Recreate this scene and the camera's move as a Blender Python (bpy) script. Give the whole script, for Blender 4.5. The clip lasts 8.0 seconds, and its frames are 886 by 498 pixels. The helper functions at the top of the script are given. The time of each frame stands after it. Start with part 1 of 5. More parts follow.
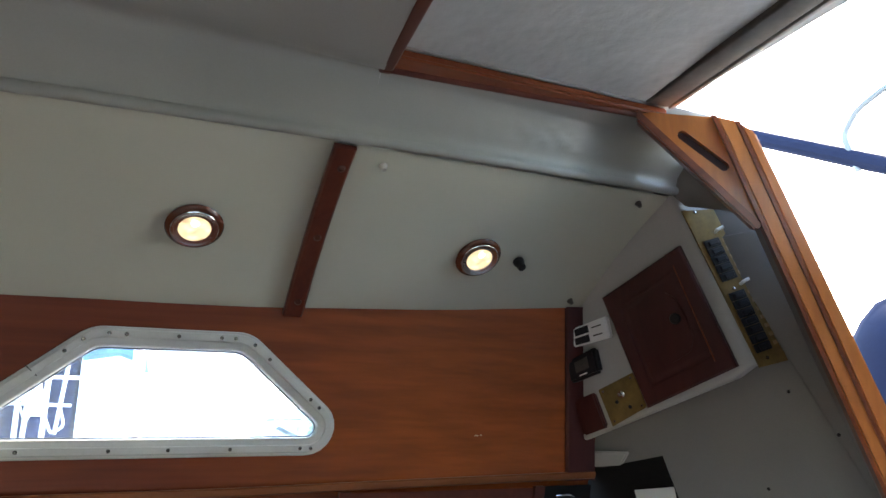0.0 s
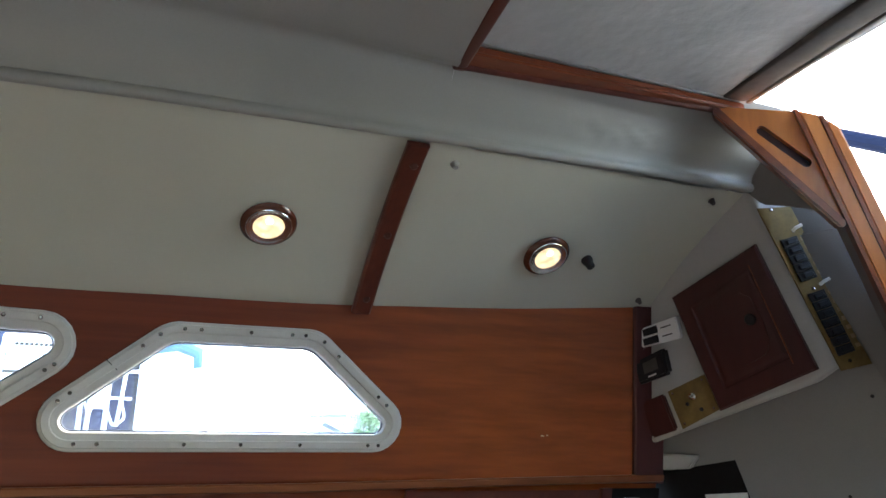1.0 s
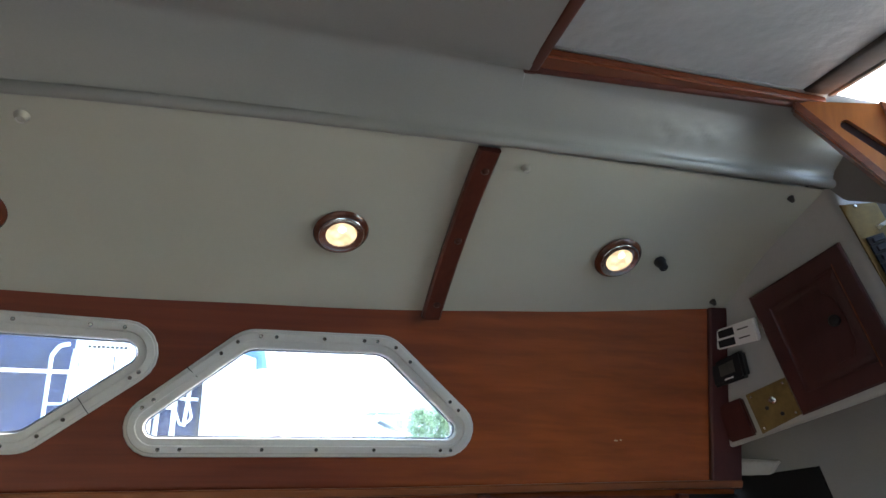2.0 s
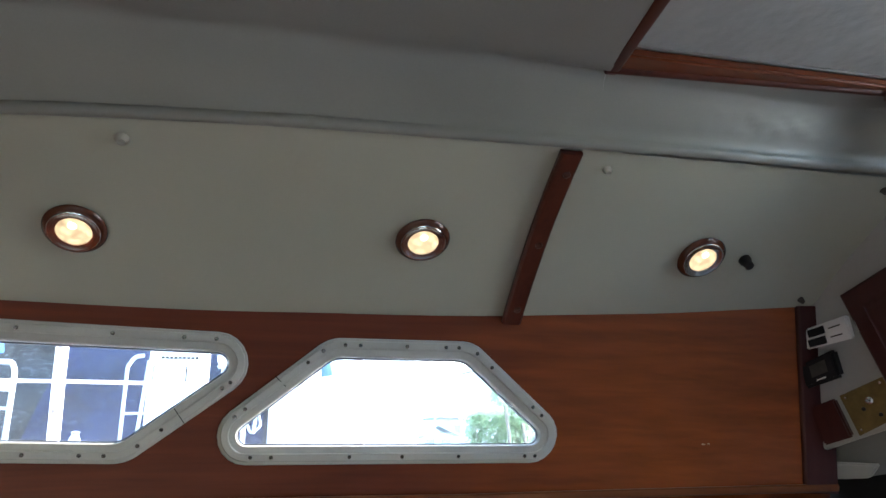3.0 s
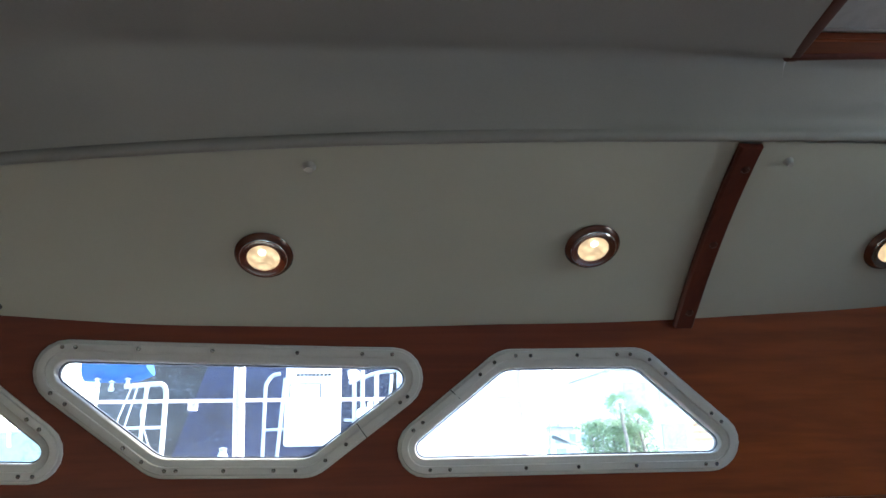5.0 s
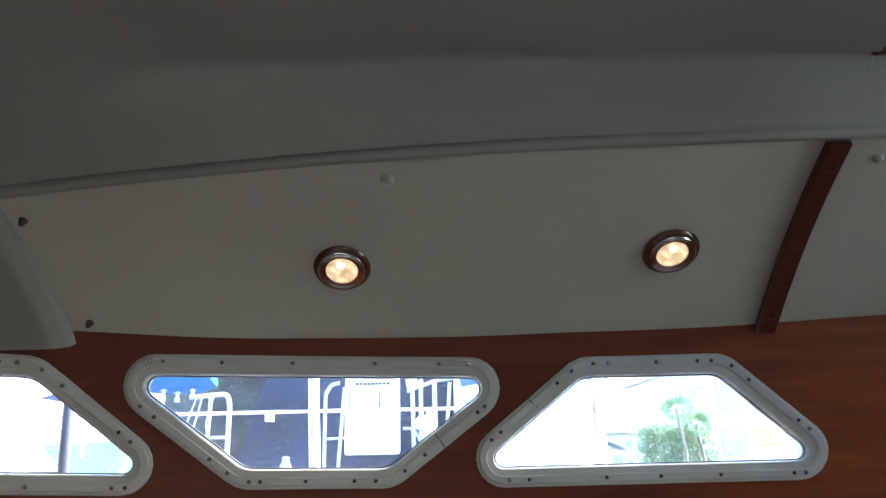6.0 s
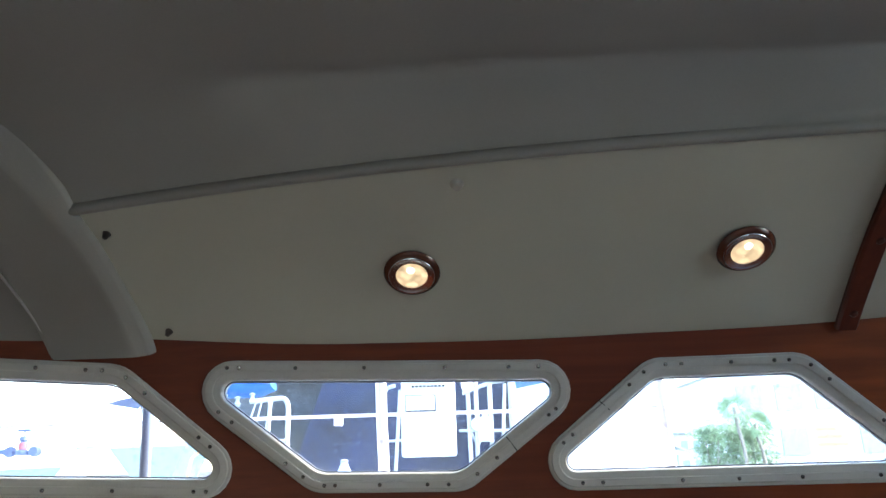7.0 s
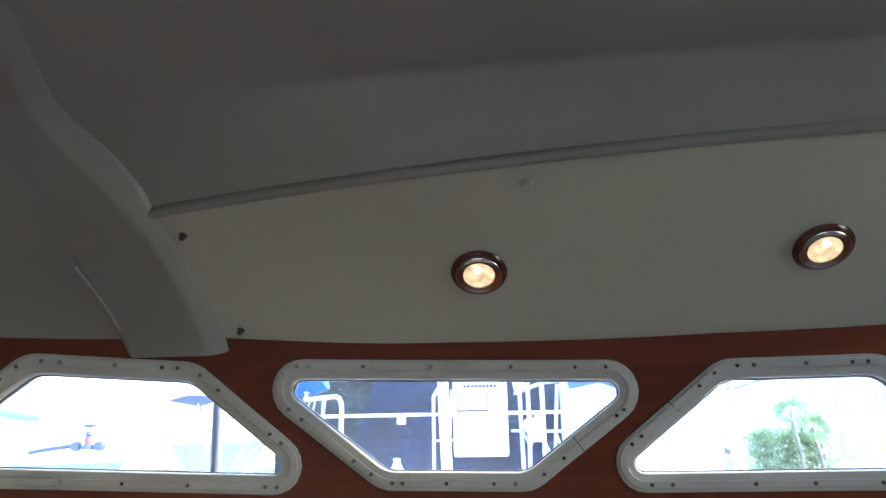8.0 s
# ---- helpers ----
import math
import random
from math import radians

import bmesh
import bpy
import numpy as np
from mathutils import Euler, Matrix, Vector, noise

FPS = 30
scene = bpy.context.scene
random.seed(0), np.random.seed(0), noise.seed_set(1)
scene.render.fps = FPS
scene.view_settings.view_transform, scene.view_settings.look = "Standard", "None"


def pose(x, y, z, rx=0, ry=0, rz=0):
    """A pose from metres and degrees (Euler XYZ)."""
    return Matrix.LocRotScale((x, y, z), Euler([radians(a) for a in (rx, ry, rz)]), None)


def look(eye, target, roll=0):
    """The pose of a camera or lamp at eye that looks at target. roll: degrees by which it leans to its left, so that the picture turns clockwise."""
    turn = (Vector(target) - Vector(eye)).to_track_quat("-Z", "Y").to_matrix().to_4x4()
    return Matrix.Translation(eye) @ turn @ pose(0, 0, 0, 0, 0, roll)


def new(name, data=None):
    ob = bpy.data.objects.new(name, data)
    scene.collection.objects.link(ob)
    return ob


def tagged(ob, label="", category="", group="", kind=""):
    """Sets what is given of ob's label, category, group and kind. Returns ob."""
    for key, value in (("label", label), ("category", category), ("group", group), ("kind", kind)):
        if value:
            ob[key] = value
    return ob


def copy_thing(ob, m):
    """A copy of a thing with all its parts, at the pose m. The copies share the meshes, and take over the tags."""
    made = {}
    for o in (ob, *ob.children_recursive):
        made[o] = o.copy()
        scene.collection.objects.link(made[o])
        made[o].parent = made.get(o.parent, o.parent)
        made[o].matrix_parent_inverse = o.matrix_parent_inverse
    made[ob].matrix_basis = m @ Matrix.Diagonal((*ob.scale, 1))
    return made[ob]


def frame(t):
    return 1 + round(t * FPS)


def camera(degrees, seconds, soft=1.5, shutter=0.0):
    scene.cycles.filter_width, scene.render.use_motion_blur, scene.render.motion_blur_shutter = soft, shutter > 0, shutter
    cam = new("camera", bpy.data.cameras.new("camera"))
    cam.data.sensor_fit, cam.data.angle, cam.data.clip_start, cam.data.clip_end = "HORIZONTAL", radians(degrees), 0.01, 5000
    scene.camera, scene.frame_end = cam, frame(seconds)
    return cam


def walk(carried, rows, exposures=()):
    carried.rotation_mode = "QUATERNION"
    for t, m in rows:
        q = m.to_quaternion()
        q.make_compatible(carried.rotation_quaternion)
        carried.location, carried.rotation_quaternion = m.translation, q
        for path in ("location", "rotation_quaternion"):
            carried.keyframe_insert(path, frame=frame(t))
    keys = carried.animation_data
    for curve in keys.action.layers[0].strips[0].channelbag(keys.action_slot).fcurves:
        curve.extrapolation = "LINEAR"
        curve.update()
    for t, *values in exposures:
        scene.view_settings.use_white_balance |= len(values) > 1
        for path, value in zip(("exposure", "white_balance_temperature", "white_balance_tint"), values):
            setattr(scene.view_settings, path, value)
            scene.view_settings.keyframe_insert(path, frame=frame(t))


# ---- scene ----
# ---- camera and walk ----
cam = camera(64.0, 8.0)
ROWS = [
    (0.0, 0.0, 0.0, 1.5, -26.71, 14.96, -0.57),
    (0.5, -0.0159, 0.0123, 1.4981, -24.8, 14.91, 0.0),
    (1.0, -0.0434, 0.0289, 1.5006, -23.08, 14.87, 0.5),
    (1.5, -0.0619, 0.0383, 1.5098, -21.05, 14.62, 0.64),
    (3.0, -0.1346, 0.0583, 1.5185, -14.59, 14.96, -0.07),
    (3.5, -0.1716, 0.0655, 1.5185, -12.48, 15.09, -0.53),
    (4.0, -0.1992, 0.0717, 1.5182, -10.2, 15.34, -0.91),
    (4.5, -0.2301, 0.0763, 1.5189, -8.16, 15.53, -0.97),
    (6.0, -0.3121, 0.0811, 1.526, -2.2, 16.48, -1.48),
    (6.5, -0.3337, 0.0799, 1.53, -0.27, 16.55, -1.34),
    (7.0, -0.3529, 0.0774, 1.5301, 1.69, 16.7, -1.73),
    (7.5, -0.3719, 0.0741, 1.5324, 3.63, 16.75, -1.33),
    (8.0, -0.392, 0.0718, 1.5298, 5.52, 16.78, -0.9),
]


def aimed(x, y, z, yaw, pitch, roll):
    a, b = radians(yaw), radians(pitch)
    way = Vector((-math.sin(a) * math.cos(b), math.cos(a) * math.cos(b), math.sin(b)))
    return look((x, y, z), Vector((x, y, z)) + way, roll)


walk(cam, [(t, aimed(*r)) for t, *r in ROWS], [(0.0, 4.22, 6800, 10), (1.5, 4.18, 6750, 10), (3.0, 3.90, 6650, 10), (4.5, 3.66, 6580, 10), (6.0, 3.56, 6520, 10), (8.0, 3.66, 6480, 10)])

# ---- world and sun ----
world = bpy.data.worlds.new("overcast_sky")
scene.world = world
world.use_nodes = True
wn = world.node_tree.nodes
sky = wn.new("ShaderNodeTexSky")
sky.sky_type, sky.sun_disc = "NISHITA", False
sky.sun_elevation, sky.sun_rotation = radians(36), radians(75)
sky.dust_density = 1.0
wn["Background"].inputs["Strength"].default_value = 0.15
world.node_tree.links.new(sky.outputs["Color"], wn["Background"].inputs["Color"])
sun = new("sun", bpy.data.lights.new("sun", "SUN"))
sun.data.energy, sun.data.angle, sun.data.color = 1.5, radians(12), (1.0, 0.96, 0.9)
sun.matrix_world = look((3, 2, 6), (3 - math.sin(radians(75)), 2 - math.cos(radians(75)), 6 - math.tan(radians(36))))


# ---- materials ----
def mat(name, col, rough=0.5, metal=0.0, vary=0.12, scale=8.0, stretch=(1, 1, 1), bump=0.0, fine=120.0, spec=0.5, coat=0.0, dark=None):
    """A procedural surface: colour that varies at two scales, roughness variation and a fine bump."""
    m = bpy.data.materials.new(name)
    m.use_nodes = True
    nt = m.node_tree
    n, l = nt.nodes, nt.links
    p = n["Principled BSDF"]
    tc, mp = n.new("ShaderNodeTexCoord"), n.new("ShaderNodeMapping")
    mp.inputs["Scale"].default_value = stretch
    l.new(tc.outputs["Object"], mp.inputs["Vector"])
    big, small = n.new("ShaderNodeTexNoise"), n.new("ShaderNodeTexNoise")
    big.inputs["Scale"].default_value, big.inputs["Detail"].default_value = scale, 5
    small.inputs["Scale"].default_value, small.inputs["Detail"].default_value = fine, 3
    for t in (big, small):
        l.new(mp.outputs["Vector"], t.inputs["Vector"])
    mix = n.new("ShaderNodeMath")
    mix.operation = "MULTIPLY_ADD"
    mix.inputs[1].default_value = 0.35
    l.new(small.outputs["Fac"], mix.inputs[0])
    l.new(big.outputs["Fac"], mix.inputs[2])
    ramp = n.new("ShaderNodeValToRGB")
    a = dark or tuple(c * (1 - vary) for c in col)
    ramp.color_ramp.elements[0].position, ramp.color_ramp.elements[0].color = 0.45, (*a, 1)
    ramp.color_ramp.elements[1].position, ramp.color_ramp.elements[1].color = 0.9, (*[min(1, c * (1 + vary)) for c in col], 1)
    l.new(mix.outputs[0], ramp.inputs["Fac"])
    l.new(ramp.outputs["Color"], p.inputs["Base Color"])
    rr = n.new("ShaderNodeMapRange")
    rr.inputs["To Min"].default_value, rr.inputs["To Max"].default_value = max(0.02, rough - 0.08), min(1, rough + 0.08)
    l.new(big.outputs["Fac"], rr.inputs["Value"])
    l.new(rr.outputs["Result"], p.inputs["Roughness"])
    p.inputs["Metallic"].default_value = metal
    p.inputs["Specular IOR Level"].default_value = spec
    p.inputs["Coat Weight"].default_value = coat
    p.inputs["Coat Roughness"].default_value = 0.25
    if bump:
        b = n.new("ShaderNodeBump")
        b.inputs["Strength"].default_value, b.inputs["Distance"].default_value = bump, 0.003
        l.new(mix.outputs[0], b.inputs["Height"])
        l.new(b.outputs["Normal"], p.inputs["Normal"])
    return m


def wood_mat(name, light, dark, rough=0.3, along="x", coat=0.3, figure=0.0, spec=0.28, coat_rough=0.2, streak=1.0):
    """Varnished wood with grain along one axis and broad figure."""
    m = bpy.data.materials.new(name)
    m.use_nodes = True
    n, l = m.node_tree.nodes, m.node_tree.links
    p = n["Principled BSDF"]
    tc = n.new("ShaderNodeTexCoord")
    fine_s = {"x": (2.5, 85, 85), "y": (85, 2.5, 85), "z": (85, 85, 2.5)}[along]
    wide_s = {"x": (0.8, 14, 34), "y": (13, 0.8, 13), "z": (13, 13, 0.8)}[along]
    tex = []
    for s, det, dist in ((fine_s, 4, 0.3), (wide_s, 3, 0.25)):
        mp, t = n.new("ShaderNodeMapping"), n.new("ShaderNodeTexNoise")
        mp.inputs["Scale"].default_value = s
        t.inputs["Scale"].default_value, t.inputs["Detail"].default_value, t.inputs["Distortion"].default_value = 1.0, det, dist
        l.new(tc.outputs["Object"], mp.inputs["Vector"])
        l.new(mp.outputs["Vector"], t.inputs["Vector"])
        tex.append(t)
    add = n.new("ShaderNodeMath")
    add.operation = "MULTIPLY_ADD"
    add.inputs[1].default_value = 0.45
    calm = n.new("ShaderNodeMapRange")
    calm.inputs["To Min"].default_value, calm.inputs["To Max"].default_value = 0.5 - streak / 2, 0.5 + streak / 2
    l.new(tex[1].outputs["Fac"], calm.inputs["Value"])
    l.new(tex[0].outputs["Fac"], add.inputs[0])
    l.new(calm.outputs["Result"], add.inputs[2])
    grain = add
    if figure:
        # sawn figure: the contour lines of a slow noise
        mp, t, a, b, c = n.new("ShaderNodeMapping"), n.new("ShaderNodeTexNoise"), n.new("ShaderNodeMath"), n.new("ShaderNodeMath"), n.new("ShaderNodeMath")
        mp.inputs["Scale"].default_value = (1.1, 3.0, 7.5)
        mp.inputs["Location"].default_value = (3.7, 0.0, 1.9)
        t.inputs["Scale"].default_value, t.inputs["Detail"].default_value, t.inputs["Roughness"].default_value = 1.0, 2.5, 0.45
        a.operation, b.operation, c.operation = "MULTIPLY", "SINE", "MULTIPLY_ADD"
        a.inputs[1].default_value, c.inputs[1].default_value = 46.0, figure
        l.new(tc.outputs["Object"], mp.inputs["Vector"])
        l.new(mp.outputs["Vector"], t.inputs["Vector"])
        l.new(t.outputs["Fac"], a.inputs[0])
        l.new(a.outputs[0], b.inputs[0])
        l.new(b.outputs[0], c.inputs[0])
        l.new(add.outputs[0], c.inputs[2])
        grain = c
    ramp = n.new("ShaderNodeValToRGB")
    e = ramp.color_ramp.elements
    e[0].position, e[0].color = 0.42, (*dark, 1)
    e[1].position, e[1].color = 1.0, (*light, 1)
    l.new(grain.outputs[0], ramp.inputs["Fac"])
    l.new(ramp.outputs["Color"], p.inputs["Base Color"])
    p.inputs["Roughness"].default_value = rough
    p.inputs["Specular IOR Level"].default_value = spec
    p.inputs["Coat Weight"].default_value, p.inputs["Coat Roughness"].default_value = coat, coat_rough
    b = n.new("ShaderNodeBump")
    b.inputs["Strength"].default_value, b.inputs["Distance"].default_value = 0.12, 0.001
    l.new(tex[0].outputs["Fac"], b.inputs["Height"])
    l.new(b.outputs["Normal"], p.inputs["Normal"])
    return m


def glow_mat(name, col, strength):
    m = bpy.data.materials.new(name)
    m.use_nodes = True
    p = m.node_tree.nodes["Principled BSDF"]
    p.inputs["Base Color"].default_value = (*col, 1)
    p.inputs["Emission Color"].default_value = (*col, 1)
    n, l = m.node_tree.nodes, m.node_tree.links
    tc, v, mr = n.new("ShaderNodeTexCoord"), n.new("ShaderNodeTexVoronoi"), n.new("ShaderNodeMapRange")
    v.inputs["Scale"].default_value = 70
    l.new(tc.outputs["Object"], v.inputs["Vector"])
    l.new(v.outputs["Distance"], mr.inputs["Value"])
    mr.inputs["To Min"].default_value, mr.inputs["To Max"].default_value = strength * 2.2, strength * 0.3
    l.new(mr.outputs["Result"], p.inputs["Emission Strength"])
    return m


def speckled(m, amount, col):
    """Adds small light specks, drawn out sideways, to a surface."""
    n, l = m.node_tree.nodes, m.node_tree.links
    p = n["Principled BSDF"]
    was = p.inputs["Base Color"].links[0].from_socket
    tc, mp, t, r, x = n.new("ShaderNodeTexCoord"), n.new("ShaderNodeMapping"), n.new("ShaderNodeTexNoise"), n.new("ShaderNodeMapRange"), n.new("ShaderNodeMix")
    x.data_type = "RGBA"
    mp.inputs["Scale"].default_value = (16, 16, 34)
    t.inputs["Scale"].default_value, t.inputs["Detail"].default_value = 1.6, 8
    r.inputs["From Min"].default_value, r.inputs["From Max"].default_value, r.inputs["To Max"].default_value = 0.57, 0.72, amount
    l.new(tc.outputs["Object"], mp.inputs["Vector"])
    l.new(mp.outputs["Vector"], t.inputs["Vector"])
    l.new(t.outputs["Fac"], r.inputs["Value"])
    l.new(r.outputs["Result"], x.inputs["Factor"])
    l.new(was, x.inputs["A"])
    x.inputs["B"].default_value = (*col, 1)
    l.new(x.outputs["Result"], p.inputs["Base Color"])
    return m


def glass_mat(name, tint=(0.97, 0.99, 1.0), dirt=0.0):
    m = bpy.data.materials.new(name)
    m.use_nodes = True
    n, l = m.node_tree.nodes, m.node_tree.links
    n.remove(n["Principled BSDF"])
    tr, gl, fr, mx = n.new("ShaderNodeBsdfTransparent"), n.new("ShaderNodeBsdfGlossy"), n.new("ShaderNodeFresnel"), n.new("ShaderNodeMixShader")
    tr.inputs["Color"].default_value = (*tint, 1)
    gl.inputs["Roughness"].default_value = 0.02
    fr.inputs["IOR"].default_value = 1.35
    l.new(fr.outputs[0], mx.inputs["Fac"])
    l.new(tr.outputs[0], mx.inputs[1])
    l.new(gl.outputs[0], mx.inputs[2])
    last = mx
    if dirt:
        df, nz, rp, m2 = n.new("ShaderNodeBsdfDiffuse"), n.new("ShaderNodeTexNoise"), n.new("ShaderNodeMapRange"), n.new("ShaderNodeMixShader")
        tc = n.new("ShaderNodeTexCoord")
        l.new(tc.outputs["Object"], nz.inputs["Vector"])
        nz.inputs["Scale"].default_value, nz.inputs["Detail"].default_value = 90, 6
        rp.inputs["From Min"].default_value, rp.inputs["From Max"].default_value, rp.inputs["To Min"].default_value, rp.inputs["To Max"].default_value = 0.58, 0.75, 0.05, dirt
        df.inputs["Color"].default_value = (0.75, 0.78, 0.8, 1)
        l.new(nz.outputs["Fac"], rp.inputs["Value"])
        l.new(rp.outputs["Result"], m2.inputs["Fac"])
        l.new(mx.outputs[0], m2.inputs[1])
        l.new(df.outputs[0], m2.inputs[2])
        last = m2
    l.new(last.outputs[0], n["Material Output"].inputs["Surface"])
    return m


VINYL_CREAM = mat("cream_vinyl", (0.49, 0.495, 0.405), 0.48, vary=0.05, scale=3, bump=0.12, fine=500, spec=0.35)
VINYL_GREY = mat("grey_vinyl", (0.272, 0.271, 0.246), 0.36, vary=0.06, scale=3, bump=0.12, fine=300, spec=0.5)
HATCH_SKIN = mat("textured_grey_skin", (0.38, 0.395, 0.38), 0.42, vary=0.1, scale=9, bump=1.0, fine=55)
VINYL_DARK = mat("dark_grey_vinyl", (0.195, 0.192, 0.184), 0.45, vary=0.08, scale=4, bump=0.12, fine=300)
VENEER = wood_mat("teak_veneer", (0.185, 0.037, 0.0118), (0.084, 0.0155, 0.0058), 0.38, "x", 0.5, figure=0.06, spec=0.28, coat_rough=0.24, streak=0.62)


def lit_towards_aft(m, x0, x1, gain):
    """Brightens and yellows the wood towards the aft end: companionway light put into the colour, with an uneven edge.
    """
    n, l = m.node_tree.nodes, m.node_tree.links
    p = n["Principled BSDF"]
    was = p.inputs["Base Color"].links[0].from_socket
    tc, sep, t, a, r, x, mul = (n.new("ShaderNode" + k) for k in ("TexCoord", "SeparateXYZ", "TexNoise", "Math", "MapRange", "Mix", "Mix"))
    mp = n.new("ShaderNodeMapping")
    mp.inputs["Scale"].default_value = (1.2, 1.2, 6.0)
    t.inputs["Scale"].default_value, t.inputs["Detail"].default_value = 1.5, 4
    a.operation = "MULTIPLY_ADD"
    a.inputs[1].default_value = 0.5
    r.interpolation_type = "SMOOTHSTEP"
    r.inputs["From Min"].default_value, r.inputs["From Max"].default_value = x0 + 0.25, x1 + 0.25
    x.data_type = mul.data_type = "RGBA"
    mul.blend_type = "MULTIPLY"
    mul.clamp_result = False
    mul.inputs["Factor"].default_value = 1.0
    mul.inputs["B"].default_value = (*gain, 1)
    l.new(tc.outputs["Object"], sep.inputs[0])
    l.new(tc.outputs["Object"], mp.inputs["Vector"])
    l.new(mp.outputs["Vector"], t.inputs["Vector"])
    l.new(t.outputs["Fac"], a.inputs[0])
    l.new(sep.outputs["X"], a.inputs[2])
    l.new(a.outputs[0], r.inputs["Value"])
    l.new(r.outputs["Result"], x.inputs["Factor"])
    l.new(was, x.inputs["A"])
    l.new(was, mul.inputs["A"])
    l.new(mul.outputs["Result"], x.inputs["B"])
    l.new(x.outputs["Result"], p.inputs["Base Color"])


# daylight from the companionway painted into the veneer's colour, aft end brighter
lit_towards_aft(VENEER, 0.15, 0.75, (2.1, 2.45, 1.2))
MAHOGANY = wood_mat("red_mahogany", (0.13, 0.032, 0.018), (0.055, 0.014, 0.010), 0.35, "y", 0.3)
MAHOGANY_X = wood_mat("red_mahogany_trim", (0.26, 0.068, 0.022), (0.12, 0.028, 0.011), 0.3, "x", 0.4)
MAHOGANY_Z = wood_mat("red_mahogany_door", (0.075, 0.020, 0.017), (0.045, 0.012, 0.011), 0.36, "z", 0.25)
TEAK = wood_mat("golden_teak", (0.64, 0.205, 0.044), (0.36, 0.098, 0.020), 0.28, "z", 0.6, coat_rough=0.2)
LIP_WOOD = wood_mat("lip_wood", (0.26, 0.09, 0.032), (0.15, 0.043, 0.014), 0.35, "x", 0.2)
FRAME_PAINT = mat("grey_painted_frame", (0.50, 0.49, 0.44), 0.45, vary=0.08, scale=10, bump=0.1, fine=150)
STEEL = mat("stainless_steel", (0.62, 0.62, 0.62), 0.25, 1.0, vary=0.05)
SCREW_STEEL = mat("weathered_screw", (0.29, 0.285, 0.28), 0.22, 1.0, vary=0.2)
CHIP = mat("bare_wood_chip", (0.62, 0.48, 0.32), 0.7, vary=0.15)
FASTENER = mat("dark_fastener", (0.10, 0.095, 0.09), 0.35, 0.7, vary=0.2)
BRASS = mat("brass_plate", (0.19, 0.125, 0.042), 0.6, 0.1, vary=0.2, scale=30, spec=0.25)
BLACK = mat("black_plastic", (0.012, 0.012, 0.013), 0.5, vary=0.2, spec=0.3)
WHITE_PLASTIC = mat("white_plastic", (0.78, 0.77, 0.74), 0.4, vary=0.03)
GASKET = mat("grey_rubber", (0.16, 0.17, 0.19), 0.5, vary=0.1)
GELCOAT = mat("white_gelcoat", (0.42, 0.415, 0.39), 0.4, vary=0.05, scale=4, bump=0.05)
NAME_STRIP = mat("tan_name_strip", (0.30, 0.19, 0.09), 0.5, vary=0.25, scale=40)
# near-black stands for the shade inside the open cubby
CUBBY_SHADE = mat("cubby_shade_black", (0.010, 0.009, 0.009), 0.85, spec=0.15)
GREY_TRIM = mat("dark_grey_trim", (0.078, 0.072, 0.065), 0.7, vary=0.25, scale=20, spec=0.2)
STRIP_GREY = mat("weathered_grey_strip", (0.24, 0.23, 0.21), 0.55, vary=0.25, scale=25)
ALU = mat("aluminium", (0.5, 0.5, 0.48), 0.35, 0.9)
GLASS = glass_mat("window_glass", dirt=0.25)
LENS = glow_mat("lamp_lens", (1.0, 0.74, 0.44), 0.056)
LENS_HOT = glow_mat("lamp_bulb", (1.0, 0.88, 0.66), 0.25)
RING_WOOD = wood_mat("dark_ring_wood", (0.120, 0.036, 0.016), (0.060, 0.016, 0.009), 0.25, "x", 0.5)
BEZEL = mat("dark_chrome", (0.68, 0.68, 0.68), 0.2, 1.0, vary=0.08)
SCREW_BROWN = mat("bronze_screw", (0.075, 0.030, 0.022), 0.3, 0.4, vary=0.2)
FLOOR_WOOD = wood_mat("cabin_sole_wood", (0.31, 0.30, 0.28), (0.22, 0.21, 0.195), 0.4, "x", 0.2)
NAVY_CANVAS = mat("navy_canvas", (0.0075, 0.0105, 0.026), 0.85, vary=0.2, scale=6, bump=0.2, spec=0.1)
BOAT_WHITE = mat("boat_white", (0.82, 0.83, 0.84), 0.35, vary=0.04, scale=3)
NAVY = mat("navy_hull", (0.0075, 0.014, 0.045), 0.5, vary=0.7, scale=2.2, fine=25)
BLUE_CANVAS = mat("blue_canvas", (0.015, 0.10, 0.33), 0.8, vary=0.2, scale=6, bump=0.2)
WATER = mat("harbour_water", (0.05, 0.09, 0.10), 0.1, vary=0.3, scale=1.5, bump=0.6, fine=6)


# ---- building helpers ----
def part(name, bm, material, parent=None, label="", smooth=True, angle=35, fix=True):
    me = bpy.data.meshes.new(name)
    if fix:
        bmesh.ops.recalc_face_normals(bm, faces=bm.faces)
    bm.to_mesh(me)
    bm.free()
    me.materials.append(material)
    if smooth:
        me.polygons.foreach_set("use_smooth", [True] * len(me.polygons))
        me.set_sharp_from_angle(angle=radians(angle))
    ob = new(name, me)
    if parent is not None:
        at = world_at(parent)
        me.transform(at.inverted())
        ob.parent = parent
    if label:
        tagged(ob, label)
    return ob


def world_at(ob):
    m = ob.matrix_basis.copy()
    while ob.parent is not None:
        ob = ob.parent
        m = ob.matrix_basis @ m
    return m


def thing(name, at, label, category, group="", kind=""):
    e = new(name)
    e.empty_display_size = 0.05
    e.matrix_basis = at if isinstance(at, Matrix) else Matrix.Translation(at)
    return tagged(e, label, category, group, kind)


